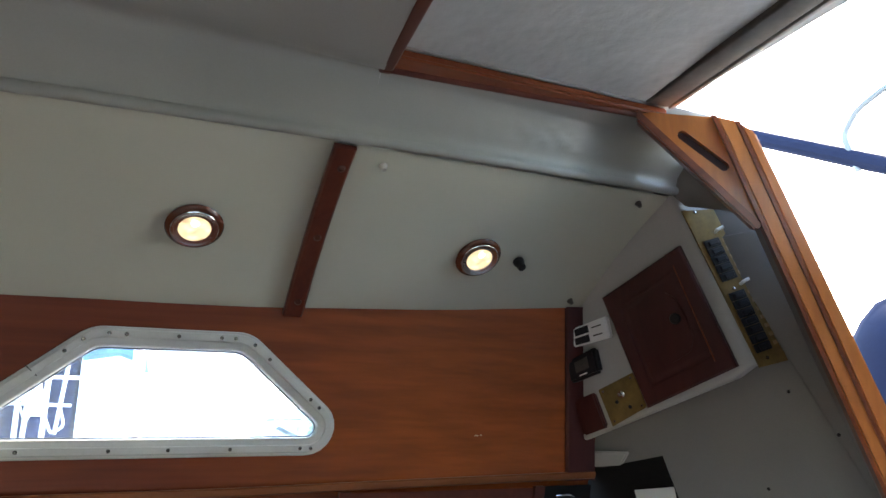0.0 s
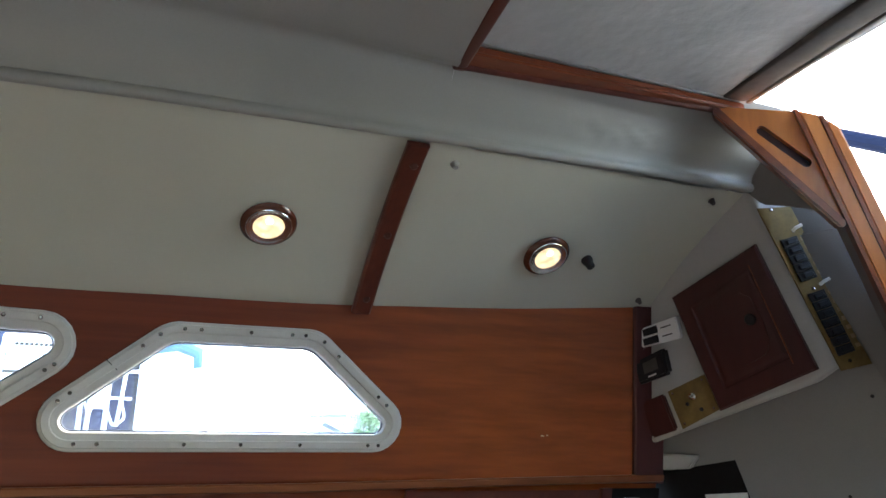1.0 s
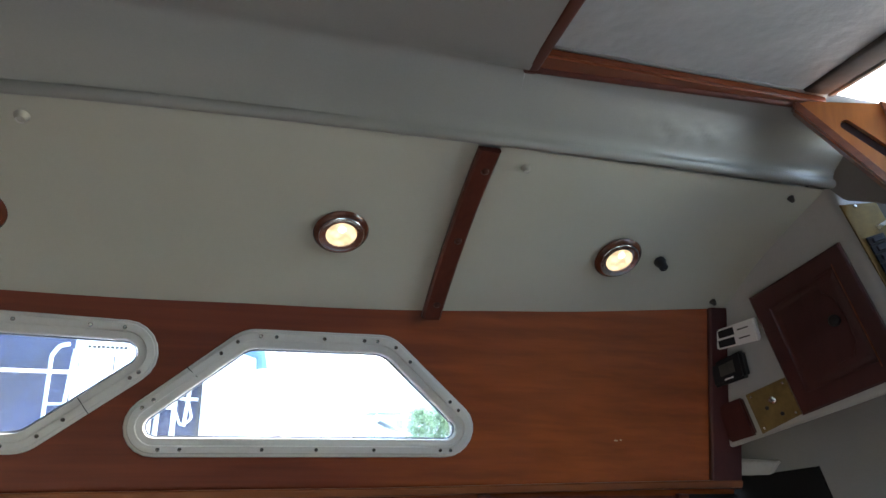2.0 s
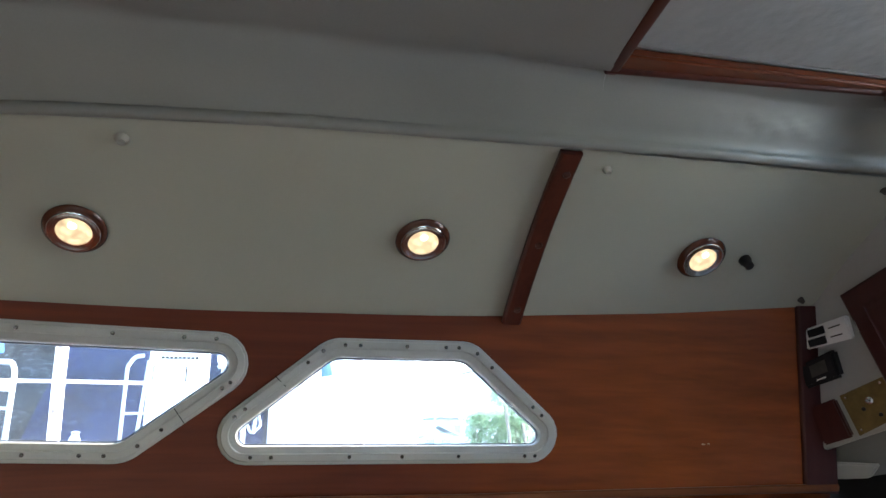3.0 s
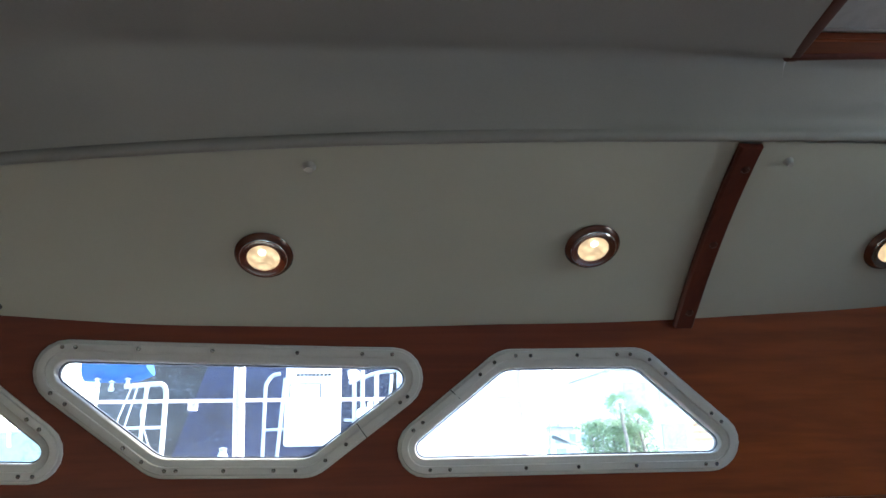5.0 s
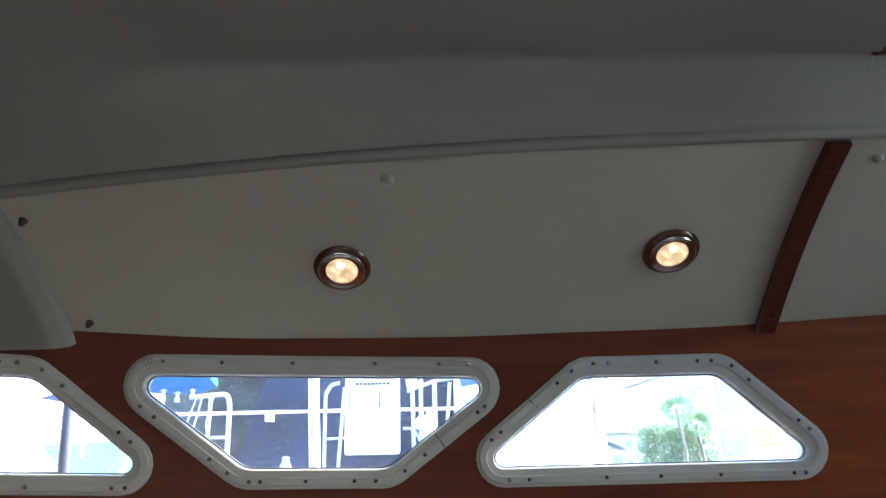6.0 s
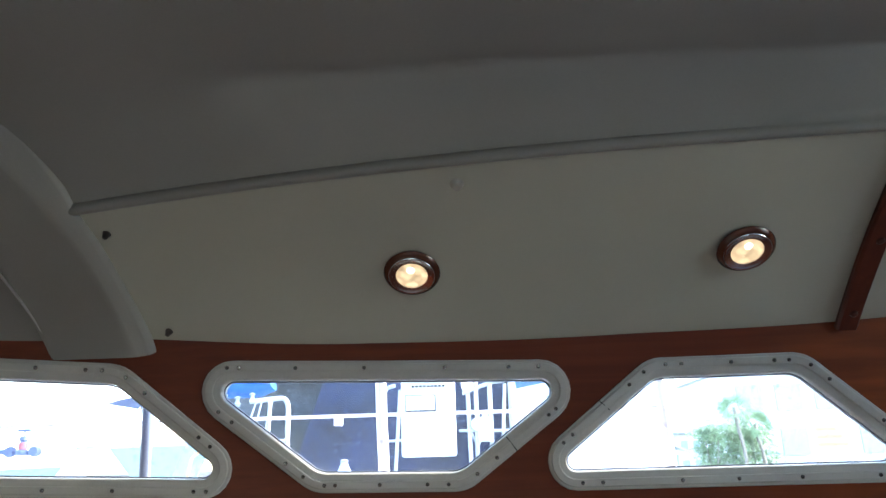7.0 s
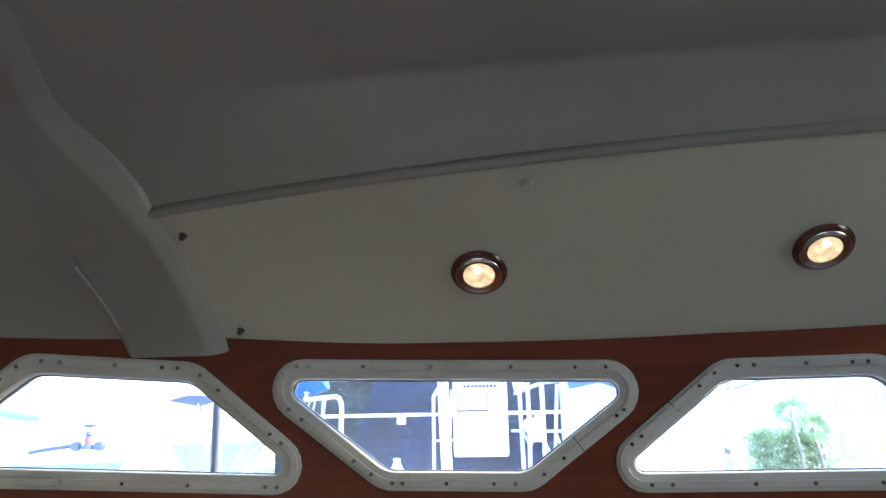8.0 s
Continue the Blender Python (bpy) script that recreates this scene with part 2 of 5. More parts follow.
def box(bm, lo, hi, m=None, bevel=0.0, seg=2):
    """A box between two corners, bevelled, moved by m."""
    lo, hi = Vector(lo), Vector(hi)
    r = bmesh.ops.create_cube(bm, size=1.0)
    vs = r["verts"]
    for v in vs:
        v.co = Vector([(lo[i] + hi[i]) / 2 + v.co[i] * (hi[i] - lo[i]) for i in range(3)])
    if bevel:
        es = list({e for v in vs for e in v.link_edges})
        r = bmesh.ops.bevel(bm, geom=es, offset=bevel, segments=seg, affect="EDGES", profile=0.5)
        vs = list({v for f in r["faces"] for v in f.verts} | {v for v in vs if v.is_valid})
    if m is not None:
        for v in vs:
            v.co = m @ v.co
    return bm


def lathe(bm, profile, seg=32, m=None):
    """Turn a profile of (radius, height) round z."""
    m = m or Matrix()
    rings = []
    for r, h in profile:
        rings.append([bm.verts.new(m @ Vector((max(r, 1e-5) * math.cos(2 * math.pi * k / seg), max(r, 1e-5) * math.sin(2 * math.pi * k / seg), h))) for k in range(seg)])
    for a, b in zip(rings, rings[1:]):
        for k in range(seg):
            bm.faces.new((a[k], a[(k + 1) % seg], b[(k + 1) % seg], b[k]))
    return bm


def tube(bm, pts, r, seg=8):
    """A round bar along points, capped."""
    pts = [Vector(p) for p in pts]
    rings = []
    for i, p in enumerate(pts):
        d = (pts[min(i + 1, len(pts) - 1)] - pts[max(i - 1, 0)]).normalized()
        a = d.orthogonal().normalized() if i == 0 else (side - d * side.dot(d)).normalized()
        side = a
        b = d.cross(a)
        rings.append([bm.verts.new(p + r * (math.cos(2 * math.pi * k / seg) * a + math.sin(2 * math.pi * k / seg) * b)) for k in range(seg)])
    for u, v in zip(rings, rings[1:]):
        for k in range(seg):
            bm.faces.new((u[k], u[(k + 1) % seg], v[(k + 1) % seg], v[k]))
    bm.faces.new(rings[0][::-1])
    bm.faces.new(rings[-1])
    return bm


def bend(pts, r, n=6):
    """Round the corners of an open line of points."""
    pts = [Vector(p) for p in pts]
    out = [pts[0]]
    for a, b, c in zip(pts, pts[1:], pts[2:]):
        u, v = (a - b).normalized(), (c - b).normalized()
        for k in range(n + 1):
            t = k / n
            out.append((b + u * r) * (1 - t) ** 2 + b * 2 * t * (1 - t) + (b + v * r) * t ** 2)
    return out + [pts[-1]]


def rounded(poly, r, n=8, sub=6):
    """A closed outline with rounded corners; as many points for every radius."""
    out, m, radii = [], len(poly), r
    for i in range(m):
        p, a, b = Vector(poly[i]), Vector(poly[i - 1]), Vector(poly[(i + 1) % m])
        u, v = (a - p).normalized(), (b - p).normalized()
        half = u.angle(v) / 2
        r = radii[i] if isinstance(radii, list) else radii
        d = r / math.tan(half)
        c = p + (u + v).normalized() * (r / math.sin(half))
        s, e = p + u * d - c, p + v * d - c
        turn = math.atan2(s.x * e.y - s.y * e.x, s.dot(e))
        for k in range(n + 1):
            w = turn * k / n
            out.append(c + Vector((s.x * math.cos(w) - s.y * math.sin(w), s.x * math.sin(w) + s.y * math.cos(w))))
    full = []
    step = n + 1
    for i, p in enumerate(out):
        full.append(p)
        if i % step == n:
            q = out[(i + 1) % len(out)]
            full += [p.lerp(q, k / sub) for k in range(1, sub)]
    return full


def inset(poly, d):
    """A convex outline, given anticlockwise, moved inwards by d."""
    out, m = [], len(poly)
    for i in range(m):
        p, a, b = Vector(poly[i]), Vector(poly[i - 1]), Vector(poly[(i + 1) % m])
        u, v = (p - a).normalized(), (b - p).normalized()
        nu, nv = Vector((-u.y, u.x)), Vector((-v.y, v.x))
        out.append(p + (nu + nv) * (d / (1 + nu.dot(nv))))
    return out


def corner_radii(poly, d, sharp=0.057):
    """Radii for an outline moved in by d: sharp corners tighten, blunt ones stay round."""
    out = []
    for i in range(len(poly)):
        p, a, b = Vector(poly[i]), Vector(poly[i - 1]), Vector(poly[(i + 1) % len(poly)])
        out.append(max(0.012, sharp - d) if (a - p).angle(b - p) < 1.4 else 0.075 - 0.5 * d)
    return out


def sheet(bm, fn, us, vs):
    """A grid of fn(u, v)."""
    g = [[bm.verts.new(fn(u, v)) for v in vs] for u in us]
    for a, b in zip(g, g[1:]):
        for k in range(len(vs) - 1):
            bm.faces.new((a[k], a[k + 1], b[k + 1], b[k]))
    return bm


def span(a, b, n):
    return [a + (b - a) * k / n for k in range(n + 1)]


def prism(bm, pts, w0, w1, to):
    """A flat outline of (u, v) points made solid between two depths; to(u, v, w) places it."""
    a = [bm.verts.new(to(p[0], p[1], w0)) for p in pts]
    b = [bm.verts.new(to(p[0], p[1], w1)) for p in pts]
    bm.faces.new(a[::-1])
    bm.faces.new(b)
    for k in range(len(pts)):
        j = (k + 1) % len(pts)
        bm.faces.new((a[k], a[j], b[j], b[k]))
    return bm


def framed(origin, u, v):
    """A pose whose x and y run along u and v."""
    u = Vector(u).normalized()
    n = u.cross(Vector(v)).normalized()
    v = n.cross(u)
    m = Matrix((u, v, n)).transposed().to_4x4()
    m.translation = origin
    return m


# ---- the cabin's large forms ----
def wall_y(x, z):
    """The window wall: bowed along the boat and leaning in towards its top."""
    return 1.556 - 0.25 * (z - 1.485) - 0.09 * (x + 0.1) ** 2


def on_wall(x, z, w=0.0):
    return Vector((x, wall_y(x, z) - w, z))


def edge_y(x):
    """The side panels' upper edge."""
    return 1.114 - 0.035 * x + (0.045 if x < 0 else 0.012) * x * x


def edge_z(x):
    d = edge_y(x) - 1.143
    return 1.980 - 0.56 * d - 0.25 * d * d


def foot_z(x):
    """Where the side panels meet the window wall."""
    return 1.7525 + 0.026 * (x + 0.15) ** 2 - 0.010 * min(1.0, max(0.0, -x / 0.6))


def foot_y(x):
    return wall_y(x, foot_z(x))


def pan_z(y, x):
    """The sloping side panels under the deck, slightly crowned."""
    t = (y - edge_y(x)) / (foot_y(x) - edge_y(x))
    return edge_z(x) + (foot_z(x) - edge_z(x)) * t + 0.066 * t * (1 - t)


def crease_y(x):
    return 1.030 - 0.012 * max(0.0, x - 0.4)


WINDOWS = {
    "window_1": [(-1.64, 1.506), (-0.712, 1.4675), (-1.013, 1.7275), (-1.330, 1.7455)],
    "window_2": [(-0.664, 1.4785), (-0.362, 1.4725), (-0.034, 1.7157), (-0.985, 1.734)],
    "window_3": [(-0.308, 1.468), (0.592, 1.468), (0.302, 1.715), (0.003, 1.715)],
}
HOLES = [rounded(inset(p, 0.032), corner_radii(p, 0.032)) for p in WINDOWS.values()]


def hole_range(h, x):
    zs = []
    for a, b in zip(h, h[1:] + h[:1]):
        if (a.x - x) * (b.x - x) <= 0 and a.x != b.x:
            zs.append(a.y + (b.y - a.y) * (x - a.x) / (b.x - a.x))
    return (min(zs), max(zs)) if len(zs) > 1 else None


def window_wall():
    bm = bmesh.new()
    bottom, top = 1.402, 1.92
    xs = []
    for v in sorted({p.x for h in HOLES for p in h} | set(span(-2.2, 1.12, 110))):
        if not xs or v - xs[-1] > 6e-4:
            xs.append(v)
    for a, b in zip(xs, xs[1:]):
        e = (b - a) * 1e-3
        cuts = []
        for h in HOLES:
            ra, rb = hole_range(h, a + e), hole_range(h, b - e)
            if ra and rb:
                cuts.append((ra, rb))
        cuts.sort(key=lambda c: c[0][0] + c[1][0])
        low = (bottom, bottom)
        bands = []
        for ra, rb in cuts:
            bands.append((low, (ra[0], rb[0])))
            low = (ra[1], rb[1])
        bands.append((low, (top, top)))
        for lo, hi in bands:
            for w in (0.0, -0.03):
                q = [on_wall(a, lo[0], w), on_wall(b, lo[1], w), on_wall(b, hi[1], w), on_wall(a, hi[0], w)]
                bm.faces.new([bm.verts.new(p) for p in (q if w == 0 else q[::-1])])
    for h in HOLES:
        a = [bm.verts.new(on_wall(p.x, p.y, 0.0)) for p in h]
        b = [bm.verts.new(on_wall(p.x, p.y, -0.03)) for p in h]
        for k in range(len(h)):
            j = (k + 1) % len(h)
            bm.faces.new((a[k], b[k], b[j], a[j]))
    bmesh.ops.remove_doubles(bm, verts=bm.verts, dist=1e-4)
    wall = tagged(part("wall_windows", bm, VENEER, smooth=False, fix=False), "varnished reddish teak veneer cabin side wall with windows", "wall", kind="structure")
    # small chips in the varnish
    for x, z, w in ((0.823, 1.5056, 0.010), (0.834, 1.5066, 0.005)):
        bm = bmesh.new()
        prism(bm, [(x - w / 2, z - 0.0012), (x + w * 0.3, z - 0.0018), (x + w / 2, z + 0.0004), (x + w * 0.1, z + 0.0010), (x - w * 0.3, z + 0.0022)], 0.0003, 0.0009, on_wall)
        part("chip", bm, CHIP, wall, "pale bare wood chip", smooth=False)
    return wall


window_wall()


def ceiling():
    """Grey vinyl headliner: a rolled edge, a steep side and a crowned roof, with the hatch left open."""
    bm = bmesh.new()

    def wrinkle(x, t):
        here = max(0.0, 1 - abs(x - 0.80) / 0.22)
        return 0.0065 * here * noise.noise((x * 38 + t * 6, t * 5, 1.7)) + 0.0015 * noise.noise((x * 5, t * 2, 4.0))

    def prof(x):
        e, c = edge_y(x), crease_y(x)
        ze = edge_z(x)
        pts = [(e + 0.02, ze + 0.02), (e + 0.003, ze + 0.004)]
        for k in range(7):
            a = radians(-50 - 30 * k)
            pts.append((e - 0.008 + 0.011 * math.cos(a), ze + 0.008 + 0.011 * math.sin(a)))
        y0, z0 = e - 0.014, ze + 0.024
        for k in range(1, 8):
            t = k / 8
            pts.append((y0 + (c + 0.012 - y0) * t - (0.006 + wrinkle(x, t)) * math.sin(math.pi * t), z0 + (2.094 - z0) * t))
        return pts, c

    def roof(y, c):
        return 2.112 + 0.085 * (1 - (y / c) ** 2)

    def aft_end(y, z):
        """Where the headliner meets the aft bulkhead."""
        return 1.071 - 0.4 * (y - 1.289) - 0.2 * (z - 1.814) - 0.004

    left = span(-2.2, 0.402, 52)
    right = span(0.402, 1.2, 80)

    def crown(x):
        pts, c = prof(x)
        f = min(1.0, max(0.0, (x + 0.95) / 0.3))
        pts += [(c + 0.008, 2.104 - 0.003 * (1 - f)), (c + 0.002, 2.112 - 0.007 * (1 - f)), (c - 0.006, 2.1145 - 0.007 * (1 - f)), (c - 0.016, 2.112 - 0.002 * (1 - f)),
                (0.99, 2.108 + 0.005 * (1 - f)), (0.96, 2.107 + 0.009 * (1 - f)), (0.93, 2.111 + 0.007 * (1 - f))]
        for y in (0.88, 0.8, 0.7, 0.55, 0.4, 0.2, 0.0, -0.2, -0.5, -0.8, -1.1, -1.4):
            pts.append((y, roof(y, 1.03)))
        g = min(1.0, max(0.0, (x - 0.14) / 0.25))
        g = g * g * (3 - 2 * g)
        soft = list(pts)
        for turn in range(int(5 + 26 * (1 - f))):
            soft = soft[:10] + [tuple((a[i] + 2 * b[i] + c[i]) / 4 for i in (0, 1)) for a, b, c in zip(soft[9:-6], soft[10:-5], soft[11:-4])] + soft[-5:]
        w = min(1.0, max(0.0, (0.36 - x) / 0.25))
        pts = [(a[0] + (b[0] - a[0]) * w, a[1] + (b[1] - a[1]) * w) for a, b in zip(pts, soft)]
        k = len(pts) - 16
        return pts[:k] + [(y, z + g * (2.106 + 0.06 * (1.021 - y) - z)) if y > -0.3 else (y, z) for y, z in pts[k:]]

    for xs, f in ((left, crown), (right, lambda x: prof(x)[0] + [(crease_y(x) + 0.008, 2.101), (crease_y(x), 2.108), (crease_y(x) - 0.03 - 0.08 * max(0.0, x - 0.5), 2.1155)])):
        g = [[bm.verts.new((x - 0.10 * max(0.0, 1.02 - y) * max(0.0, (x - 0.14) / 0.262) if xs is left else 0.402 + (x - 0.402) * (aft_end(y, z) - 0.402) / 0.798, y, z)) for y, z in f(x)] for x in xs]
        for a, b in zip(g, g[1:]):
            for k in range(len(a) - 1):
                bm.faces.new((a[k], a[k + 1], b[k + 1], b[k]))
    sheet(bm, lambda x, y: Vector((x, y, roof(y, 1.03))), span(0.395, 1.95, 6), span(-0.34, -1.4, 8))
    return tagged(part("ceiling", bm, VINYL_GREY, angle=60), "grey padded vinyl cabin headliner with a rolled edge", "ceiling", kind="structure")


ceiling()


def side_panel(name, x0, x1, lean0, lean1, label):
    """A padded vinyl panel between roof edge and window wall."""
    bm = bmesh.new()
    us, vs = span(0, 1, 40), span(0, 1, 24)

    def f(s, t, off):
        x = x0 + (x1 - x0) * s + (lean0 * (1 - s) + lean1 * s) * t
        a, b = edge_y(x) + (0.001 if x < 0.45 else 0.007), foot_y(x) - 0.007
        y = a + (b - a) * t
        rim = min(s * abs(x1 - x0), (1 - s) * abs(x1 - x0), t * 0.38, (1 - t) * 0.38)
        puff = 0.004 * (1 - math.exp(-rim / 0.012)) + 0.0025 * noise.noise((x * 4, t * 2.5, 3.1))
        return Vector((x, y, pan_z(y, x) + 0.004 - off * 1.0 - (puff if off == 0 else -0.014)))

    sheet(bm, lambda s, t: f(s, t, 0), us, vs)
    th = thing(name, f(0.5, 0.5, 0), label, "headliner panel", "headliner panels")
    part("padded_panel", bm, VINYL_CREAM, th, angle=70)
    return th


def deck_light_stop():
    """An unseen sheet over the panels and the roof's outer side, added to keep sky light out."""
    bm = bmesh.new()
    xs = span(-2.2, 1.2, 24)

    def f(x):
        c = crease_y(x)
        return [(foot_y(x) + 0.10, foot_z(x) + 0.03), (edge_y(x) + 0.05, edge_z(x) + 0.05), (c + 0.06, 2.10), (c + 0.04, 2.165), (c - 0.03, 2.165)]

    g = [[bm.verts.new((x, y, z)) for y, z in f(x)] for x in xs]
    for a, b in zip(g, g[1:]):
        for k in range(4):
            bm.faces.new((a[k], a[k + 1], b[k + 1], b[k]))
    tagged(part("deck_light_stop", bm, GELCOAT), "unseen deck sheet over the cabin side, added to keep sky light out", "deck", kind="structure")


deck_light_stop()
PANEL_A = side_panel("headliner_panel", -1.030, 0.354, 0.055, 0.012, "cream padded vinyl headliner panel with two downlights")
PANEL_B = side_panel("headliner_panel", 0.390, 1.165, 0.014, -0.070, "cream padded vinyl headliner panel beside the breaker console")


def pan_pose(x, y, off=0.0):
    """A pose on the side panels: z out of the panel into the cabin, y down the slope."""
    s = (pan_z(y + 0.01, x) - pan_z(y - 0.01, x)) / 0.02
    return framed(Vector((x, y, pan_z(y, x) - off)), (-1, 0, 0), (0, 1, s))


def cover_strip():
    x0, x1 = 0.347, 0.388
    th = thing("cover_strip", Vector((0.37, 1.29, pan_z(1.29, 0.37))), "red mahogany cover strip with three screws between headliner panels", "trim strip")
    bm = bmesh.new()
    rows = []
    for k in range(17):
        y = edge_y(0.37) + 0.002 + (foot_y(0.37) - 0.004 - edge_y(0.37)) * k / 16
        m = pan_pose(0.37, y)
        sh = 0.012 * k / 16
        ring = []
        for u, w in ((x0, 0.0), (x0, 0.008), (x0 + 0.004, 0.0125), (x1 - 0.004, 0.0125), (x1, 0.008), (x1, 0.0)):
            p = m @ Vector((0, 0, w + 0.003))
            ring.append(bm.verts.new((u + sh - 0.001, p.y, p.z)))
        rows.append(ring)
    for a, b in zip(rows, rows[1:]):
        for k in range(5):
            bm.faces.new((a[k], a[k + 1], b[k + 1], b[k]))
    bm.faces.new(rows[0])
    bm.faces.new(rows[-1][::-1])
    part("strip", bm, MAHOGANY, th)
    for x, y in ((0.372, 1.146), (0.376, 1.296), (0.380, 1.434)):
        bm = bmesh.new()
        lathe(bm, [(0.0001, -0.002), (0.0082, -0.002), (0.0082, 0.0005), (0.0070, 0.0010), (0.0066, 0.0002), (0.0060, 0.0025), (0.0035, 0.0042), (0.0001, 0.0046)], 18, pan_pose(x, y) @ Matrix.Translation((0, 0, 0.0155)))
        part("screw", bm, SCREW_BROWN, th, "dark capped screw")


cover_strip()


# ---- windows ----
def screw_mesh():
    bm = bmesh.new()
    lathe(bm, [(0.0001, 0.0), (0.0040, 0.0), (0.0037, 0.0013), (0.0026, 0.0024), (0.0001, 0.0028)], 12)
    box(bm, (-0.003, -0.0004, 0.0024), (0.003, 0.0004, 0.0030))
    me = bpy.data.meshes.new("screw")
    bm.to_mesh(me)
    bm.free()
    me.materials.append(SCREW_STEEL)
    return me


SCREW = screw_mesh()


def wall_pose(x, z, w):
    e = 0.01
    u = on_wall(x + e, z) - on_wall(x - e, z)
    v = on_wall(x, z + e) - on_wall(x, z - e)
    return framed(on_wall(x, z, w), u, v)


def cabin_window(name, poly, screws, seams, label, more=0.0):
    cx, cz = sum(p[0] for p in poly) / 4, sum(p[1] for p in poly) / 4
    th = thing(name, on_wall(cx, cz), label, "window", "cabin side windows", "structure")
    rings = []
    bm = bmesh.new()
    for d, w in ((0.0, 0.0), (0.0, 0.0030), (0.0015, 0.0045), (0.0058, 0.0050), (0.0064, 0.0085), (0.0078, 0.0095), (0.0198, 0.0098), (0.0212, 0.0090), (0.0218, 0.0058), (0.0228, 0.0054),
                 (0.0340, 0.0050), (0.0362, 0.0030), (0.0372, -0.028), (0.033, -0.03)):
        rings.append([bm.verts.new(on_wall(p.x, p.y, w)) for p in rounded(inset(poly, d), corner_radii(poly, d, 0.057 + more))])
    m = len(rings[0])
    for a, b in zip(rings, rings[1:]):
        for k in range(m):
            bm.faces.new((a[k], a[(k + 1) % m], b[(k + 1) % m], b[k]))
    fr = part("window_frame", bm, FRAME_PAINT, th, "grey painted metal frame", angle=28)
    bm = bmesh.new()
    ra = [rounded(inset(poly, d), corner_radii(poly, d, 0.057 + more)) for d in (0.0375, 0.0405)]
    loops = [[bm.verts.new(on_wall(p.x, p.y, w)) for p in ring] for ring, w in ((ra[0], -0.010), (ra[1], -0.009), (ra[1], -0.016))]
    for a, b in zip(loops, loops[1:]):
        for k in range(m):
            bm.faces.new((a[k], a[(k + 1) % m], b[(k + 1) % m], b[k]))
    part("gasket", bm, GASKET, th, "grey rubber gasket")
    bm = bmesh.new()
    ring = rounded(inset(poly, 0.0365), corner_radii(poly, 0.0365, 0.057 + more))
    for w in (-0.015, -0.019):
        c = bm.verts.new(on_wall(cx, cz, w))
        vs = [bm.verts.new(on_wall(p.x, p.y, w)) for p in ring]
        for k in range(m):
            bm.faces.new((c, vs[k], vs[(k + 1) % m]))
    pane = part("pane", bm, GLASS, th)
    pane.visible_shadow = False
    for i, (x, z) in enumerate(screws):
        s = new("screw", SCREW)
        s.parent = fr
        s.matrix_basis = world_at(th).inverted() @ wall_pose(x, z, 0.0096) @ pose(0, 0, 0, 0, 0, 37 * i)
    for (x0, z0), (x1, z1) in seams:
        bm = bmesh.new()
        tube(bm, [on_wall(x0 + (x1 - x0) * k / 4, z0 + (z1 - z0) * k / 4, (0.0098, 0.0098, 0.0098, 0.0056, 0.0052)[k]) for k in range(5)], 0.0009, 6)
        part("joint", bm, BLACK, th)
    return th


def along(a, b, ts):
    return [(a[0] + (b[0] - a[0]) * t, a[1] + (b[1] - a[1]) * t) for t in ts]


def wide_low(poly, d=0.0145):
    """Screw places for a window whose long side is below."""
    bl, br, tr, tl = inset(poly, d)
    return (along(bl, br, (0.159, 0.207, 0.395, 0.526, 0.670, 0.843, 0.870)) + along(br, tr, (0.379, 0.456, 0.821, 0.949))
            + along(tr, tl, (0.092, 0.187, 0.470, 0.800, 0.906)) + along(tl, bl, (0.058, 0.164, 0.582, 0.650)))


def wide_high(poly, d=0.0145):
    bl, br, tr, tl = inset(poly, d)
    return (along(bl, br, (0.065, 0.135, 0.430, 0.748, 0.890)) + along(br, tr, (0.085, 0.222, 0.585, 0.635)) + along(tr, tl, (0.158, 0.226, 0.371, 0.554, 0.707, 0.831, 0.857))
            + along(tl, bl, (0.373, 0.459, 0.811, 0.925)))


cabin_window("window_1", WINDOWS["window_1"], wide_low(WINDOWS["window_1"]), [], "trapezoid cabin window, long side below, in grey screwed frame")
cabin_window("window_2", WINDOWS["window_2"], wide_high(WINDOWS["window_2"]), [((-0.262, 1.5465), (-0.282, 1.574))], "trapezoid cabin window, long side above, in grey screwed frame", 0.003)
cabin_window("window_3", WINDOWS["window_3"], wide_low(WINDOWS["window_3"]), [((-0.0985, 1.6370), (-0.077, 1.6185))], "trapezoid cabin window, long side below, in grey screwed frame")


